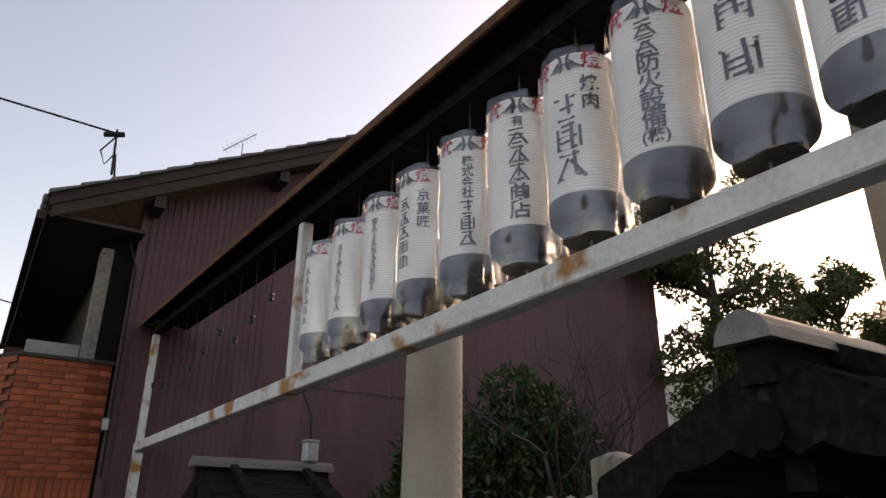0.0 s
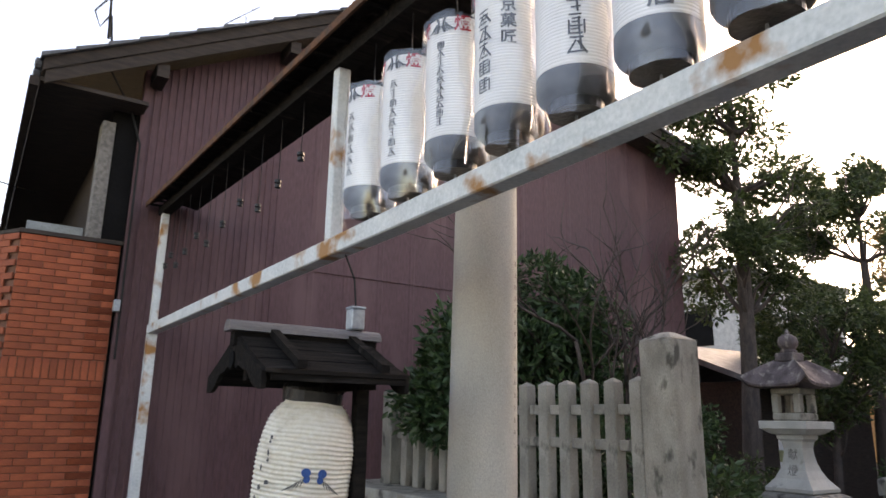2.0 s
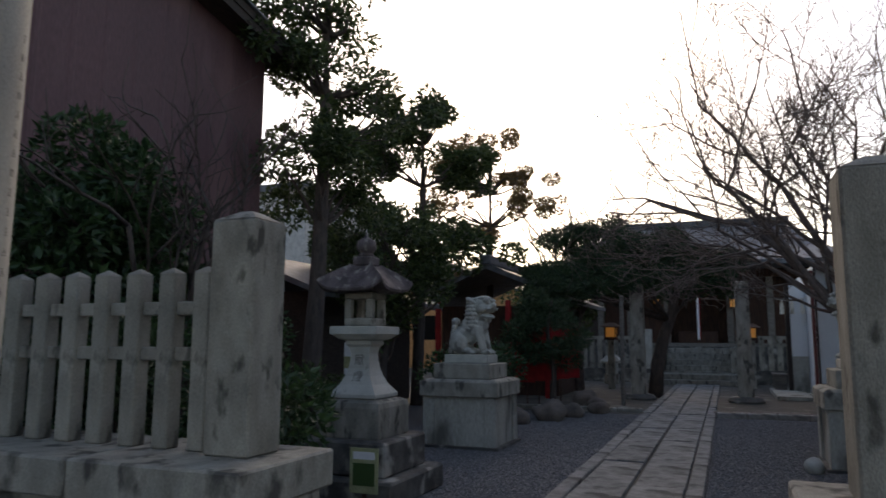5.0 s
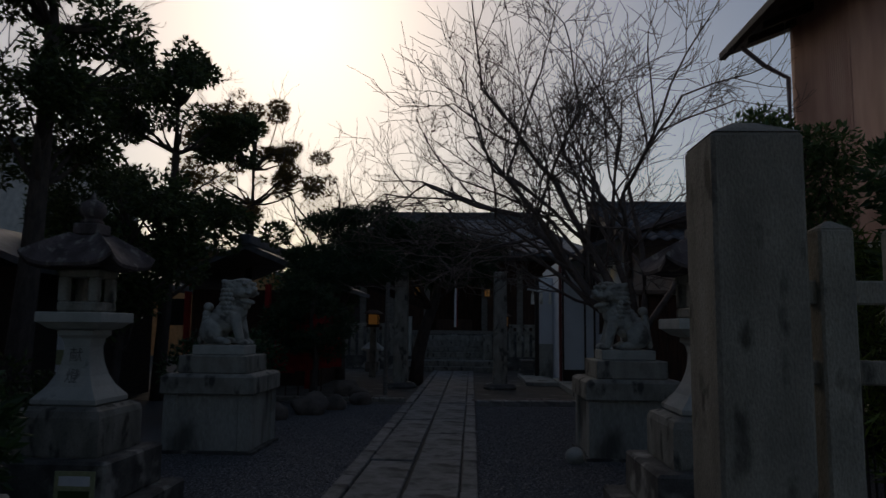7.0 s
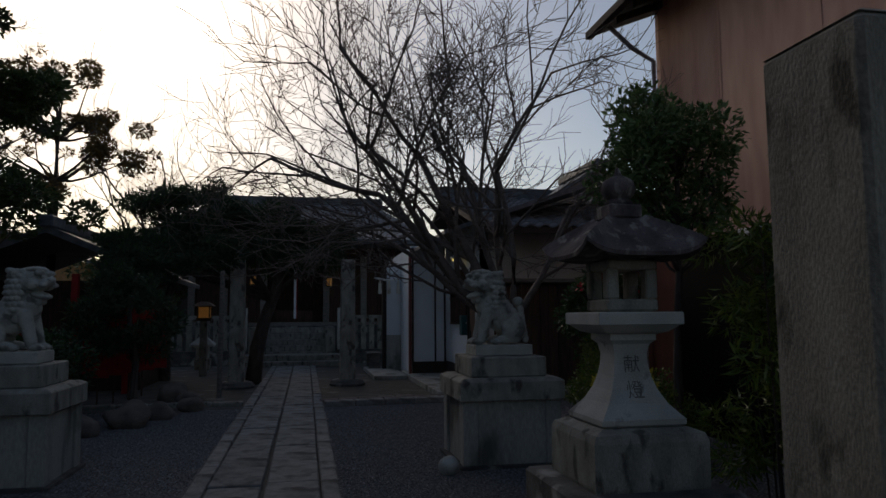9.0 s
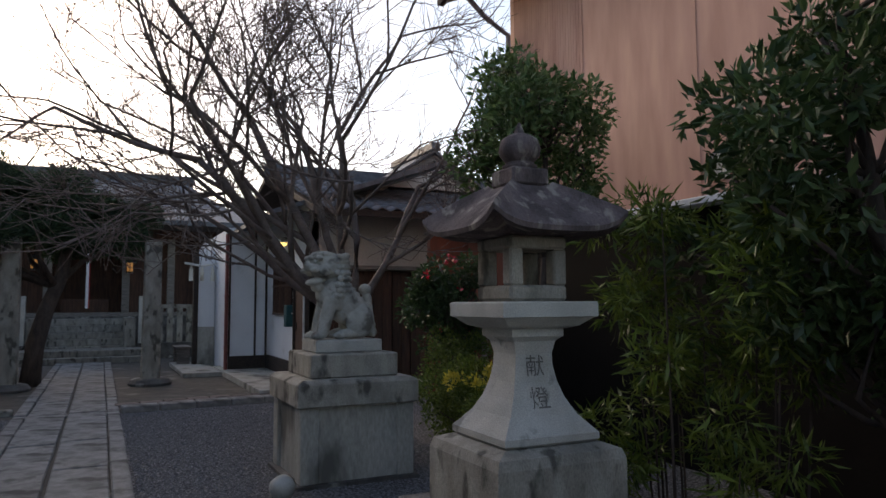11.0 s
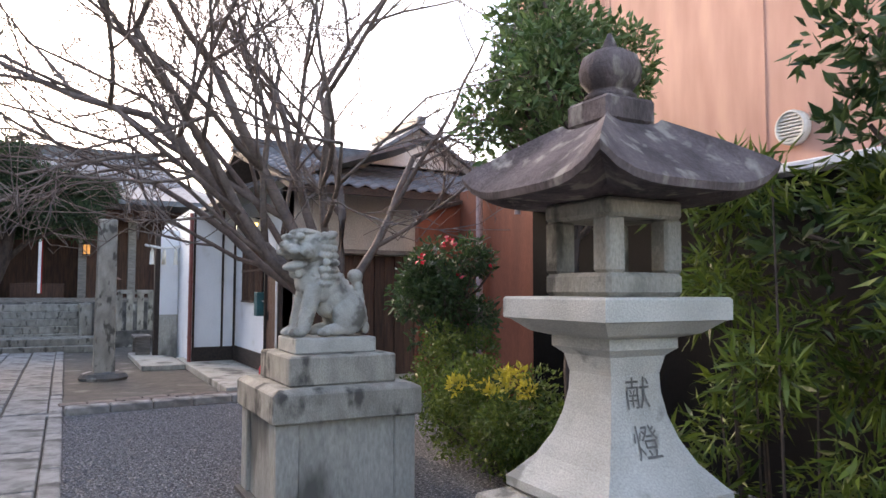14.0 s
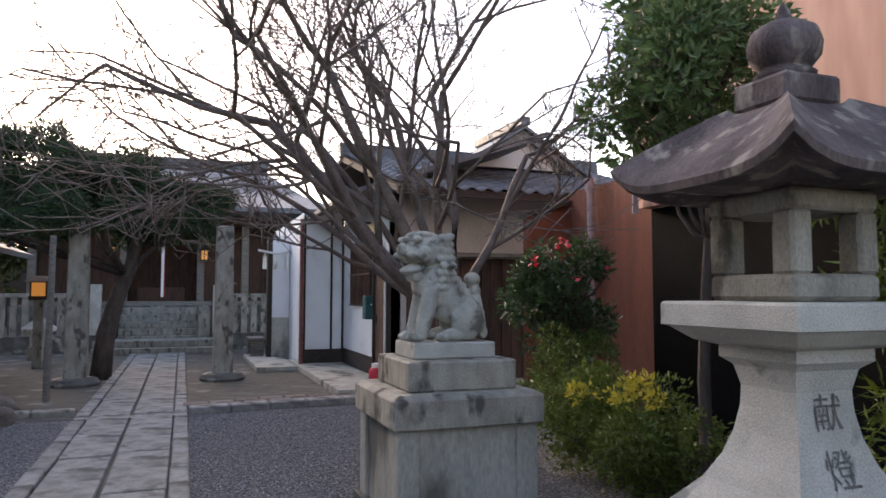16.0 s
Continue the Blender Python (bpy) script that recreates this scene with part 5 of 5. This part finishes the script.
part("base", B(-0.2, 0.2, -0.2, 0.2, 0, 0.3, 0.02), M_STONE, sl)
part("chamber", B(-0.16, 0.16, -0.16, 0.16, 0.3, 0.62, 0.02), M_STONE_PALE, sl)
part("roof", square_stack([(0.3, 0.62), (0.3, 0.68), (0.12, 0.85), (0.03, 0.95)], bow=0.08), M_STONE_PALE, sl)

# sub-shrine with red curtains left of the path
sub = thing("sub_shrine", "small dark sub-shrine with tiled roof and red curtains", "shrine", (21.0, 12.2, 0))
part("body", B(0.3, 3.0, -1.6, 1.6, 0, 2.3), M_WOOD, sub)
for s in (-1, 1):
    part("roof_slope", fix(prism(bmesh.new(), [(0, 3.35), (s * 2.3, 2.35), (s * 2.3, 2.25), (0, 3.2)], "x", -0.7, 3.6)), M_TILE, sub)
part("ridge", B(-0.8, 3.7, -0.14, 0.14, 3.3, 3.55, 0.03), M_TILE, sub)
for y in (-1.5, -0.5, 0.5, 1.4):
    part("post", B(-0.5, -0.38, y - 0.06, y + 0.06, 0, 2.4), M_CLOTHRED, sub, "vermilion post")
for k in range(5):
    ban = thing("red_banner", "red cloth banner on a pole by the sub-shrine", "banner", (17.8 + k * 0.55, 10.75 - 0.12 * k, 0), group="red banners")
    bm = bmesh.new(); tube(bm, [(0, 0, 0), (0, 0, 1.75)], 0.015, 0.012, 5); part("pole", fix(bm), M_WOOD, ban)
    V, F = [], []
    for i in range(7):
        for j in range(5):
            V.append((0.03 * math.sin(i * 1.1 + j + k), -0.02 - 0.42 * j / 4, 1.68 - 0.19 * i))
    for i in range(6):
        for j in range(4):
            F.append((i * 5 + j, i * 5 + j + 1, i * 5 + j + 6, i * 5 + j + 5))
    raw("cloth", V, F, M_CLOTHRED, ban, True)
tem = thing("side_hall", "tiled roof of a low side building behind the trees", "building", (16.2, 13.3, 0))
part("wall", B(-1.5, 3.0, 0.5, 3.5, 0, 2.3), M_RIM, tem)
part("roof", fix(prism(bmesh.new(), [(-0.2, 2.25), (2.0, 3.1), (4.2, 2.25), (4.2, 2.15), (2.0, 2.98), (-0.2, 2.15)], "x", -2.2, 3.4)), M_TILE, tem)
# houses beyond
far = thing("apartment_house", "pale apartment house seen through the trees", "building", (24, 20, 0))
part("wall", B(0, 7, 0, 6, 0, 6.6), M_FAR, far)
part("roof", B(-0.2, 7.2, -0.2, 6.2, 6.6, 6.85), M_TILE, far)
for z in (1.5, 4.2):
    for x in (0.8, 3.0, 5.2):
        w = part("window", B(x, x + 1.2, -0.03, 0.02, z, z + 1.3), M_DKSIDE, far)
        part("frame", B(x - 0.06, x + 1.26, -0.06, -0.031, z - 0.08, z), M_ZINC, w)
    for y in (1.0, 3.5):
        part("window", B(-0.03, 0.02, y, y + 1.2, z, z + 1.3), M_DKSIDE, far)
far2 = thing("neighbour_house", "low ochre house with tiled roof beyond the shrine", "building", (36, 16, 0))
part("wall", B(0, 8, 0, 9, 0, 3.8), M_FARORANGE, far2)
part("roof", fix(prism(bmesh.new(), [(-0.6, 3.7), (4.5, 5.6), (9.6, 3.7), (9.6, 3.6), (4.5, 5.4), (-0.6, 3.6)], "x", -0.5, 8.5)), M_TILE, far2)
for y in (1, 4, 6.5):
    part("window", B(-0.03, 0.02, y, y + 1.3, 1.4, 2.6), M_DKSIDE, far2)

# ================= plants =================
rng = np.random.default_rng(5)
plum = thing("plum_tree", "bare spreading plum tree with many fine twigs", "tree", (13.95, 4.55, 0))
bm = bmesh.new()
tube(bm, [(0.1, 0.1, 0), (0.0, 0.0, 0.6), (-0.02, 0.05, 1.1), (0.0, 0.1, 1.45)], 0.17, 0.12, 10)
part("trunk", fix(bm), M_BARK, plum, smooth=True)
for z0, d, ln, r in ((1.3, (0.0, 1.0, 0.5), 2.4, 0.062), (1.25, (0.3, 1.0, 0.5), 2.2, 0.055), (1.4, (-0.15, 0.9, 0.75), 2.4, 0.065), (1.45, (0.1, 0.45, 1.0), 2.2, 0.055),
                     (1.4, (0.0, -0.15, 1.0), 2.1, 0.05), (1.4, (0.15, -0.7, 0.8), 1.8, 0.05), (1.3, (0.7, 0.8, 0.5), 2.3, 0.05), (1.45, (-0.55, 0.6, 0.85), 2.0, 0.045),
                     (1.35, (-0.35, 1.0, 0.5), 2.3, 0.05), (1.35, (0.6, 0.9, 0.55), 2.1, 0.045)):
    bm = bmesh.new()
    limbs(bm, (0.0, 0.05, z0), d, ln, r, 5, rng, 0.17, 3, 0.1, spread=1.1)
    part("branch", bm, M_TWIG, plum, smooth=True)
far_plum = thing("bare_tree", "bare fine-twigged tree beside the pine", "tree", (23.5, 10.5, 0))
bm = bmesh.new()
tube(bm, [(0, 0, 0), (0.05, 0, 1.2), (0, 0.05, 2.2)], 0.14, 0.1, 8)
for k in range(7):
    a = k * 0.9
    limbs(bm, (0, 0, 1.9), (math.cos(a), math.sin(a), 1.3), 2.3, 0.05, 4, rng, 0.35, 3, 0.3)
part("trunk", fix(bm), M_TWIG, far_plum, smooth=True)

leafy_tree("laurel_tree", "glossy green evergreen tree beside the guardian statue", (11.75, 3.55, 0), 3.2, 0.055, (0.0, 0.1),
           clumps_in(0, 0.1, 3.0, 0.62, 0.62, 0.75, 34, 0.24, 11), L_GREEN, 5200, 0.085, 11, slim=0.42)
leafy_tree("evergreen_tree", "dark broadleaf evergreen overhanging the bamboo", (8.5, 3.3, 0), 2.9, 0.07, (0.3, 0.5),
           clumps_in(0.1, 0.3, 2.15, 1.35, 0.6, 1.05, 54, 0.21, 12), L_DEEP, 5600, 0.105, 12, slim=0.40)
leafy_tree("camellia_tree", "dark camellia shrub against the red-brown wall", (14.6, 3.0, 0), 1.9, 0.05, (0.0, 0.0),
           clumps_in(0, 0, 1.45, 0.55, 0.5, 0.75, 30, 0.2, 13), L_CAM, 5200, 0.075, 13)
fl = tagged(leaf_cloud("camellia_flowers", clumps_in(14.5, 3.1, 1.6, 0.6, 0.5, 0.6, 14, 0.05, 14), 90, 0.05, L_RED, slim=1.0, seed=14), "red camellia blossoms on the shrub", "flowers", "", "stuff")
shrub("azalea_bush", "rounded light green azalea bush with yellow shoots", (12.7, 3.6, 0), clumps_in(0, 0, 0.44, 0.95, 0.55, 0.42, 44, 0.18, 15), L_AZALEA, 11000, 0.05, 15)
shrub("azalea_bush", "rounded green azalea bush behind the pedestal", (14.0, 3.3, 0), clumps_in(0, 0, 0.62, 0.8, 0.5, 0.6, 36, 0.18, 16), L_AZALEA, 7500, 0.05, 16)
tagged(leaf_cloud("yellow_shoots", clumps_in(12.5, 3.75, 0.80, 0.6, 0.3, 0.12, 12, 0.06, 17), 420, 0.06, L_GOLD, seed=17, up=0.6), "yellow leaf shoots on the azalea", "leaves", "", "stuff")
bamb = []
rng = np.random.default_rng(77)
for k in range(44):
    bx, by = 9.0 + 1.6 * rng.random(), 3.35 + 0.75 * rng.random()
    h = 0.3 + 1.85 * rng.random() ** 0.9
    bamb.append((bx - 9.8, by - 3.7, h, 0.20, 0.18, 0.12))
t = thing("bamboo_clump", "bright green dwarf bamboo clump by the stone lantern", "bamboo", (9.8, 3.7, 0))
for k in range(16):
    bm = bmesh.new()
    c = bamb[k * 2]
    tube(bm, [(c[0] * 0.8, c[1] * 0.8, 0), (c[0] * 0.9, c[1] * 0.9, c[2] * 0.6), (c[0], c[1], c[2] + 0.1)], 0.009, 0.004, 5)
    part("cane", fix(bm), M_BARK, t)
leaf_cloud("leaves", bamb, 5200, 0.13, L_BAMBOO, t, droop=0.35, slim=0.16, seed=18, up=0.2)
# left yard
leafy_tree("camellia_tree", "large dark green camellia behind the stone fence", (7.6, 11.6, 0), 2.4, 0.08, (0.1, 0.0),
           clumps_in(0, 0, 1.85, 1.4, 0.8, 1.15, 80, 0.28, 21), L_CAM, 17000, 0.10, 21)
leafy_tree("camellia_tree", "dark green camellia by the house wall", (9.4, 11.6, 0), 2.0, 0.06, (0.1, 0.0),
           clumps_in(0, 0, 1.2, 1.0, 0.7, 0.6, 30, 0.24, 22), L_CAM, 5000, 0.09, 22)
shrub("undergrowth_shrub", "dark leafy undergrowth close behind the stone fence", (7.35, 10.6, 0), clumps_in(0, 0, 0.95, 0.4, 1.6, 0.75, 60, 0.24, 23), L_CAM, 11000, 0.085, 23, stems=12)
bt = thing("bare_shrub", "leafless branching shrub by the maroon wall", "tree", (8.1, 10.8, 0))
bm = bmesh.new()
tube(bm, [(0, 0, 0), (0.05, 0, 0.6), (0, 0.02, 1.1)], 0.06, 0.05, 7)
part("trunk", fix(bm), M_BARK, bt, smooth=True)
for d in ((-0.6, 0.5, 0.6), (0.3, 0.0, 1.1), (-0.2, -0.3, 1.2), (0.7, -0.2, 0.9), (-0.8, -0.1, 0.7), (0.1, 0.5, 1.1)):
    bm = bmesh.new()
    limbs(bm, (0, 0, 0.9 + 0.2 * rng.random()), d, 1.5, 0.034, 3, rng, 0.3, 3, 0.3)
    part("branch", bm, M_BARK, bt, smooth=True)
cr = []
for cx, cy, cz, rx, rz, n in ((0, 0, 7.1, 0.9, 0.7, 16), (0.1, 0.1, 6.4, 0.9, 0.6, 14), (-0.8, 0.5, 5.7, 0.7, 0.5, 12), (0.9, -0.5, 5.6, 0.8, 0.5, 12), (0.3, 0.0, 4.8, 0.9, 0.5, 12), (-0.6, -0.3, 4.1, 0.7, 0.4, 8), (0.8, 0.3, 3.7, 0.9, 0.5, 12)):
    cr += clumps_in(cx, cy, cz, rx * 1.15, rx * 1.15, rz, n, 0.28, 30 + n + int(cz * 10), 0.8)
leafy_tree("evergreen_tree", "tall clipped evergreen rising beside the maroon house", (13.0, 12.7, 0), 7.2, 0.17, (0.2, 0.0), cr, L_OLIVE, 12000, 0.11, 31, bare=8)
cr = []
for cx, cy, cz, rx, rz, n in ((0, 0, 6.4, 0.8, 0.5, 12), (-0.7, 0.6, 5.5, 0.7, 0.4, 10), (0.8, -0.7, 5.3, 0.8, 0.4, 10), (0, 0.2, 4.0, 1.0, 0.4, 12), (0.7, -0.9, 3.5, 0.8, 0.35, 10), (-0.9, 0.9, 3.4, 0.8, 0.35, 10)):
    cr += clumps_in(cx, cy, cz, rx * 1.5, rx * 1.5, rz * 1.3, n, 0.32, 50 + n + int(cz * 10), 0.7)
leafy_tree("evergreen_tree", "cloud-pruned evergreen against the evening glow", (17.6, 12.9, 0), 6.4, 0.14, (0.1, 0.0), cr, L_OLIVE, 19000, 0.11, 41, bare=6)
cr = []
for cx, cy, cz, rx, rz, n in ((0, 0, 7.1, 1.2, 0.4, 12), (-0.8, 0.9, 6.4, 1.2, 0.4, 12), (0.8, -0.9, 6.1, 0.9, 0.3, 12), (0, 1.4, 5.5, 1.2, 0.4, 12), (0, -1.4, 5.2, 1.2, 0.4, 12), (0.3, 0.5, 4.4, 1.3, 0.4, 12)):
    cr += clumps_in(cx, cy, cz, rx, rx, rz, n, 0.25, 70 + n + int(cz * 10), 0.6)
leafy_tree("pine_tree", "thin layered tree backlit by the evening glow", (22.5, 12.9, 0), 6.2, 0.13, (0.1, 0.0), cr, L_BRONZE, 16000, 0.10, 51, bare=14, slim=0.3)
leafy_tree("broadleaf_tree", "mid-green tree behind the stone lantern", (14.9, 12.4, 0), 3.4, 0.09, (0, 0), clumps_in(0, 0, 2.6, 1.2, 1.1, 1.2, 40, 0.3, 61), L_OLIVE, 8000, 0.10, 61)
shrub("hedge_shrub", "low dark evergreen shrub beside the lion pedestal", (15.6, 10.9, 0), clumps_in(0, 0, 0.7, 1.2, 0.8, 0.55, 30, 0.26, 62), L_CAM, 5500, 0.09, 62)
shrub("hedge_shrub", "low dark shrub behind the stone lantern", (10.8, 11.2, 0), clumps_in(0, 0, 0.55, 1.0, 0.6, 0.5, 26, 0.22, 63), L_OLIVE, 4500, 0.07, 63)
# trained pine over the path
cr = []
for cx, cy, cz, rx, ry, n in ((-0.2, -0.2, 2.9, 1.5, 1.6, 30), (0.3, -1.9, 2.85, 1.4, 1.3, 26), (-0.6, 1.4, 3.1, 1.3, 1.2, 22), (0.2, 0.3, 3.6, 1.1, 1.4, 22), (-1.6, 1.0, 2.6, 1.0, 1.0, 14),
                              (0.3, -1.4, 3.4, 0.9, 1.0, 16), (0.2, -0.9, 3.75, 1.2, 1.3, 26), (0.2, -2.1, 3.4, 1.1, 1.0, 20), (0.0, 1.3, 4.1, 0.9, 0.9, 16), (0.1, 0.2, 4.3, 0.6, 0.6, 10)):
    cr += clumps_in(cx, cy, cz, rx, ry, 0.3, n, 0.3, 80 + n, 0.55)
pine = thing("trained_pine", "low spreading pine trained over the path", "tree", (21.9, 9.2, 0))
bm = bmesh.new()
tube(bm, [(0.1, -0.88, 0), (0.08, -0.95, 0.8), (0.15, -1.12, 1.5), (0.1, -1.35, 2.1), (0.1, -1.45, 2.8)], 0.19, 0.1, 10)
for e in ((-1.3, 0.9, 2.6), (0.3, -2.4, 2.75), (-0.6, 1.6, 3.0), (0.4, 0.3, 3.4), (1.0, -0.6, 2.9), (-1.2, -1.0, 2.9)):
    tube(bm, [(0.1, -1.25, 1.9), (e[0] * 0.5, e[1] * 0.5 - 0.5, 2.4), e], 0.07, 0.025, 6)
part("trunk", fix(bm), M_BARK, pine, smooth=True)
leaf_cloud("needles", cr, 62000, 0.15, L_PINE, pine, slim=0.16, seed=81, up=0.5)
cr = clumps_in(0, 0, 1.6, 0.9, 0.9, 0.8, 26, 0.25, 91, 0.6)
pine2 = thing("young_pine", "dark bushy pine beside the path", "tree", (17.4, 9.85, 0))
bm = bmesh.new(); tube(bm, [(0, 0, 0), (0.1, 0, 0.8), (0, 0.1, 1.6), (0.05, 0, 2.2)], 0.07, 0.03, 7)
part("trunk", fix(bm), M_BARK, pine2)
leaf_cloud("needles", cr, 11000, 0.13, L_PINE, pine2, slim=0.15, seed=92, up=0.5)
prop = thing("pine_prop", "slim wooden prop under the pine", "prop", (19.3, 8.75, 0))
bm = bmesh.new(); tube(bm, [(0, 0, 0), (0.15, 0.0, 2.4)], 0.05, 0.045, 7); part("pole", fix(bm), M_GREYWOOD, prop)
rng = np.random.default_rng(9)
for x, y, s in ((16.0, 9.6, 0.3), (16.7, 9.3, 0.22), (15.3, 10.0, 0.25), (18.3, 9.1, 0.22), (17.5, 9.0, 0.2), (19.0, 9.5, 0.3)):
    bm = bmesh.new()
    bmesh.ops.create_icosphere(bm, subdivisions=3, radius=s)
    for v in bm.verts:
        v.co *= 1 + 0.4 * noise.noise(v.co * 4 + Vector((x, y, 0)))
        v.co.z *= 0.75
    r_ = tagged(part("garden_rock", bm, M_ROCK, smooth=True), "rough brown garden rock in the planting bed", "rock", "garden rocks")
    r_.matrix_basis = pose(x, y, s * 0.35, 0, 0, rng.uniform(0, 360))
# background trees that close the view
for k, (x, y, h) in enumerate(((33, 13, 4.6), (42, 6, 4.5), (40, -1, 4.6), (31, 0.0, 4.2))):
    leafy_tree("background_tree", "distant dark evergreen behind the hall", (x, y, 0), h * 0.8, 0.15, (0, 0), clumps_in(0, 0, h * 0.68, 2.2, 2.2, h * 0.3, 34, 0.55, 100 + k), L_OLIVE, 3500, 0.22, 100 + k)

# notices
nb = thing("notice_card", "small green and yellow laminated notice on the lantern step", "notice", (8.72, 9.45, 0.06))
nb.matrix_basis = pose(8.72, 9.42, 0.16, 0, 0, 0)
part("card", B(-0.008, 0.0, -0.13, 0.13, 0, 0.36), M_YELLOW, nb)
part("picture", B(-0.012, -0.0085, -0.10, 0.10, 0.06, 0.24), L_GREEN, nb, "green picture panel")
part("caption", B(-0.012, -0.0085, -0.10, 0.10, 0.27, 0.33), M_WHITE, nb, "pale caption bars")
part("stake", B(0.0, 0.02, -0.015, 0.015, -0.16, 0.3), M_WOOD, nb)
nb2 = thing("notice_card", "white and yellow notice tied behind the lantern", "notice", (9.9, 10.2, 1.05))
part("card", B(-0.008, 0.0, -0.1, 0.1, 0, 0.32), M_WHITE, nb2)
part("band", B(-0.011, -0.0085, -0.1, 0.1, 0.06, 0.18), M_YELLOW, nb2)
part("stake", B(0.0, 0.025, -0.015, 0.015, -1.05, 0.3), M_WOOD, nb2)

# ================= paved path =================
path = thing("pavement_path", "granite slab path with kerb stones to the hall", "path", (0, 0, 0), kind="structure")
part("bed", B(7.5, 27.2, 6.88, 8.14, -0.1, 0.012), M_EARTH, path)
rng = np.random.default_rng(3)
def slab(x0, x1, y0, y1, z=0.05):
    g = rng.uniform(0.002, 0.007, 4)
    w, d = x1 - x0, y1 - y0
    bm = B(-w / 2 + g[0], w / 2 - g[1], -d / 2 + g[2], d / 2 - g[3], -0.02, z + rng.uniform(-0.007, 0.007), 0.010)
    for v in bm.verts:
        v.co.x += 0.012 * noise.noise(v.co * 3 + Vector((x0, y0, 0)))
        v.co.y += 0.008 * noise.noise(v.co * 3 + Vector((y0, x0, 5)))
    ob = part("slab", bm, M_SLAB, path)
    ob.matrix_basis = pose((x0 + x1) / 2, (y0 + y1) / 2, 0, rng.uniform(-0.4, 0.4), rng.uniform(-0.2, 0.2), rng.uniform(-0.4, 0.4))
for y0, y1, lo, hi in ((6.86, 7.02, 1.4, 2.2), (8.0, 8.16, 1.4, 2.2), (7.03, 7.50, 1.1, 1.9), (7.53, 7.99, 1.1, 1.9)):
    x = 7.5
    while x < 27.0:
        x2 = min(27.2, x + rng.uniform(lo, hi))
        if x < 17.3 < x2 + 0.4:
            x2 = 17.3
        if abs(x - 17.3) < 1e-6:
            x = 17.52
            x2 = x + rng.uniform(lo, hi)
        if 27.2 - x2 < 0.4:
            x2 = 27.2
        slab(x, x2, y0, y1)
        x = x2
for y0, y1 in ((6.86, 7.5), (7.5, 8.16)):
    slab(17.3, 17.52, y0, y1)
kerb = thing("kerb_row", "row of pale kerb stones between gravel and earth", "kerb", (0, 0, 0), kind="structure")
for k in range(6):
    ob = part("kerb_stone", B(0.0, 0.22, 0.005, 0.50, -0.05, 0.10, 0.015), M_SLAB, kerb)
    ob.matrix_basis = pose(17.50 + k * 0.05, 6.84 - (k + 1) * 0.51, 0, 0, 0, 5)
for row in range(2):
    for k in range(9):
        ob = part("kerb_stone", B(0.0, 0.21, 0.006, 0.325, -0.05, 0.075, 0.012), M_KERB, kerb, "flat brownish stone")
        ob.matrix_basis = pose(17.76 + row * 0.235 + k * 0.034, 6.82 - (k + 1) * 0.34 + 0.1 * row, rng.uniform(-0.012, 0.008), rng.uniform(-1, 1), 0, 5 + rng.uniform(-2, 2))
kerb2 = thing("kerb_row", "row of kerb stones along the planting bed", "kerb", (0, 0, 0), kind="structure")
for k in range(6):
    ob = part("kerb_stone", B(0.0, 0.2, 0.005, 0.50, -0.05, 0.08, 0.015), M_STONE, kerb2)
    ob.matrix_basis = pose(17.9, 8.2 + k * 0.51, 0)
# loose gravel
rng = np.random.default_rng(8)
N_ = 60000
px_, py_ = rng.uniform(8.5, 17.4, N_), np.where(rng.random(N_) < 0.7, rng.uniform(3.9, 6.84, N_), rng.uniform(8.2, 10.2, N_))
sz_ = rng.uniform(0.005, 0.016, N_)
base = np.array([(1, 0, 0), (-.5, .87, 0), (-.5, -.87, 0), (0, 0, .7)])
ang = rng.uniform(0, 6.28, N_)
rot = np.stack([np.stack([np.cos(ang), -np.sin(ang)], 1), np.stack([np.sin(ang), np.cos(ang)], 1)], 1)
v_ = np.repeat(base[None], N_, 0) * sz_[:, None, None]
v_[:, :, :2] = np.einsum("nij,nkj->nki", rot, v_[:, :, :2])
v_ += np.stack([px_, py_, np.full(N_, 0.001)], 1)[:, None]
f_ = (np.array([(0, 1, 3), (1, 2, 3), (2, 0, 3)])[None] + 4 * np.arange(N_)[:, None, None]).reshape(-1, 3)
tagged(raw("loose_gravel", v_.reshape(-1, 3).tolist(), f_.tolist(), M_PEBBLE), "loose grey gravel stones scattered on the yard", "gravel", "", "stuff")
# added backdrop: keeps bright sky from showing at the horizon behind the hall
structure(part("wall_back", B(46, 46.3, -40, 60, 0, 3.6), M_RIM), "added plain dark backdrop wall closing the sky gap behind the shrine", "wall")
# street side behind the camera
structure(part("wall_street", B(-14.3, -14.0, -20, 40, 0, 3.5), M_CREAM), "plain wall across the street", "wall")
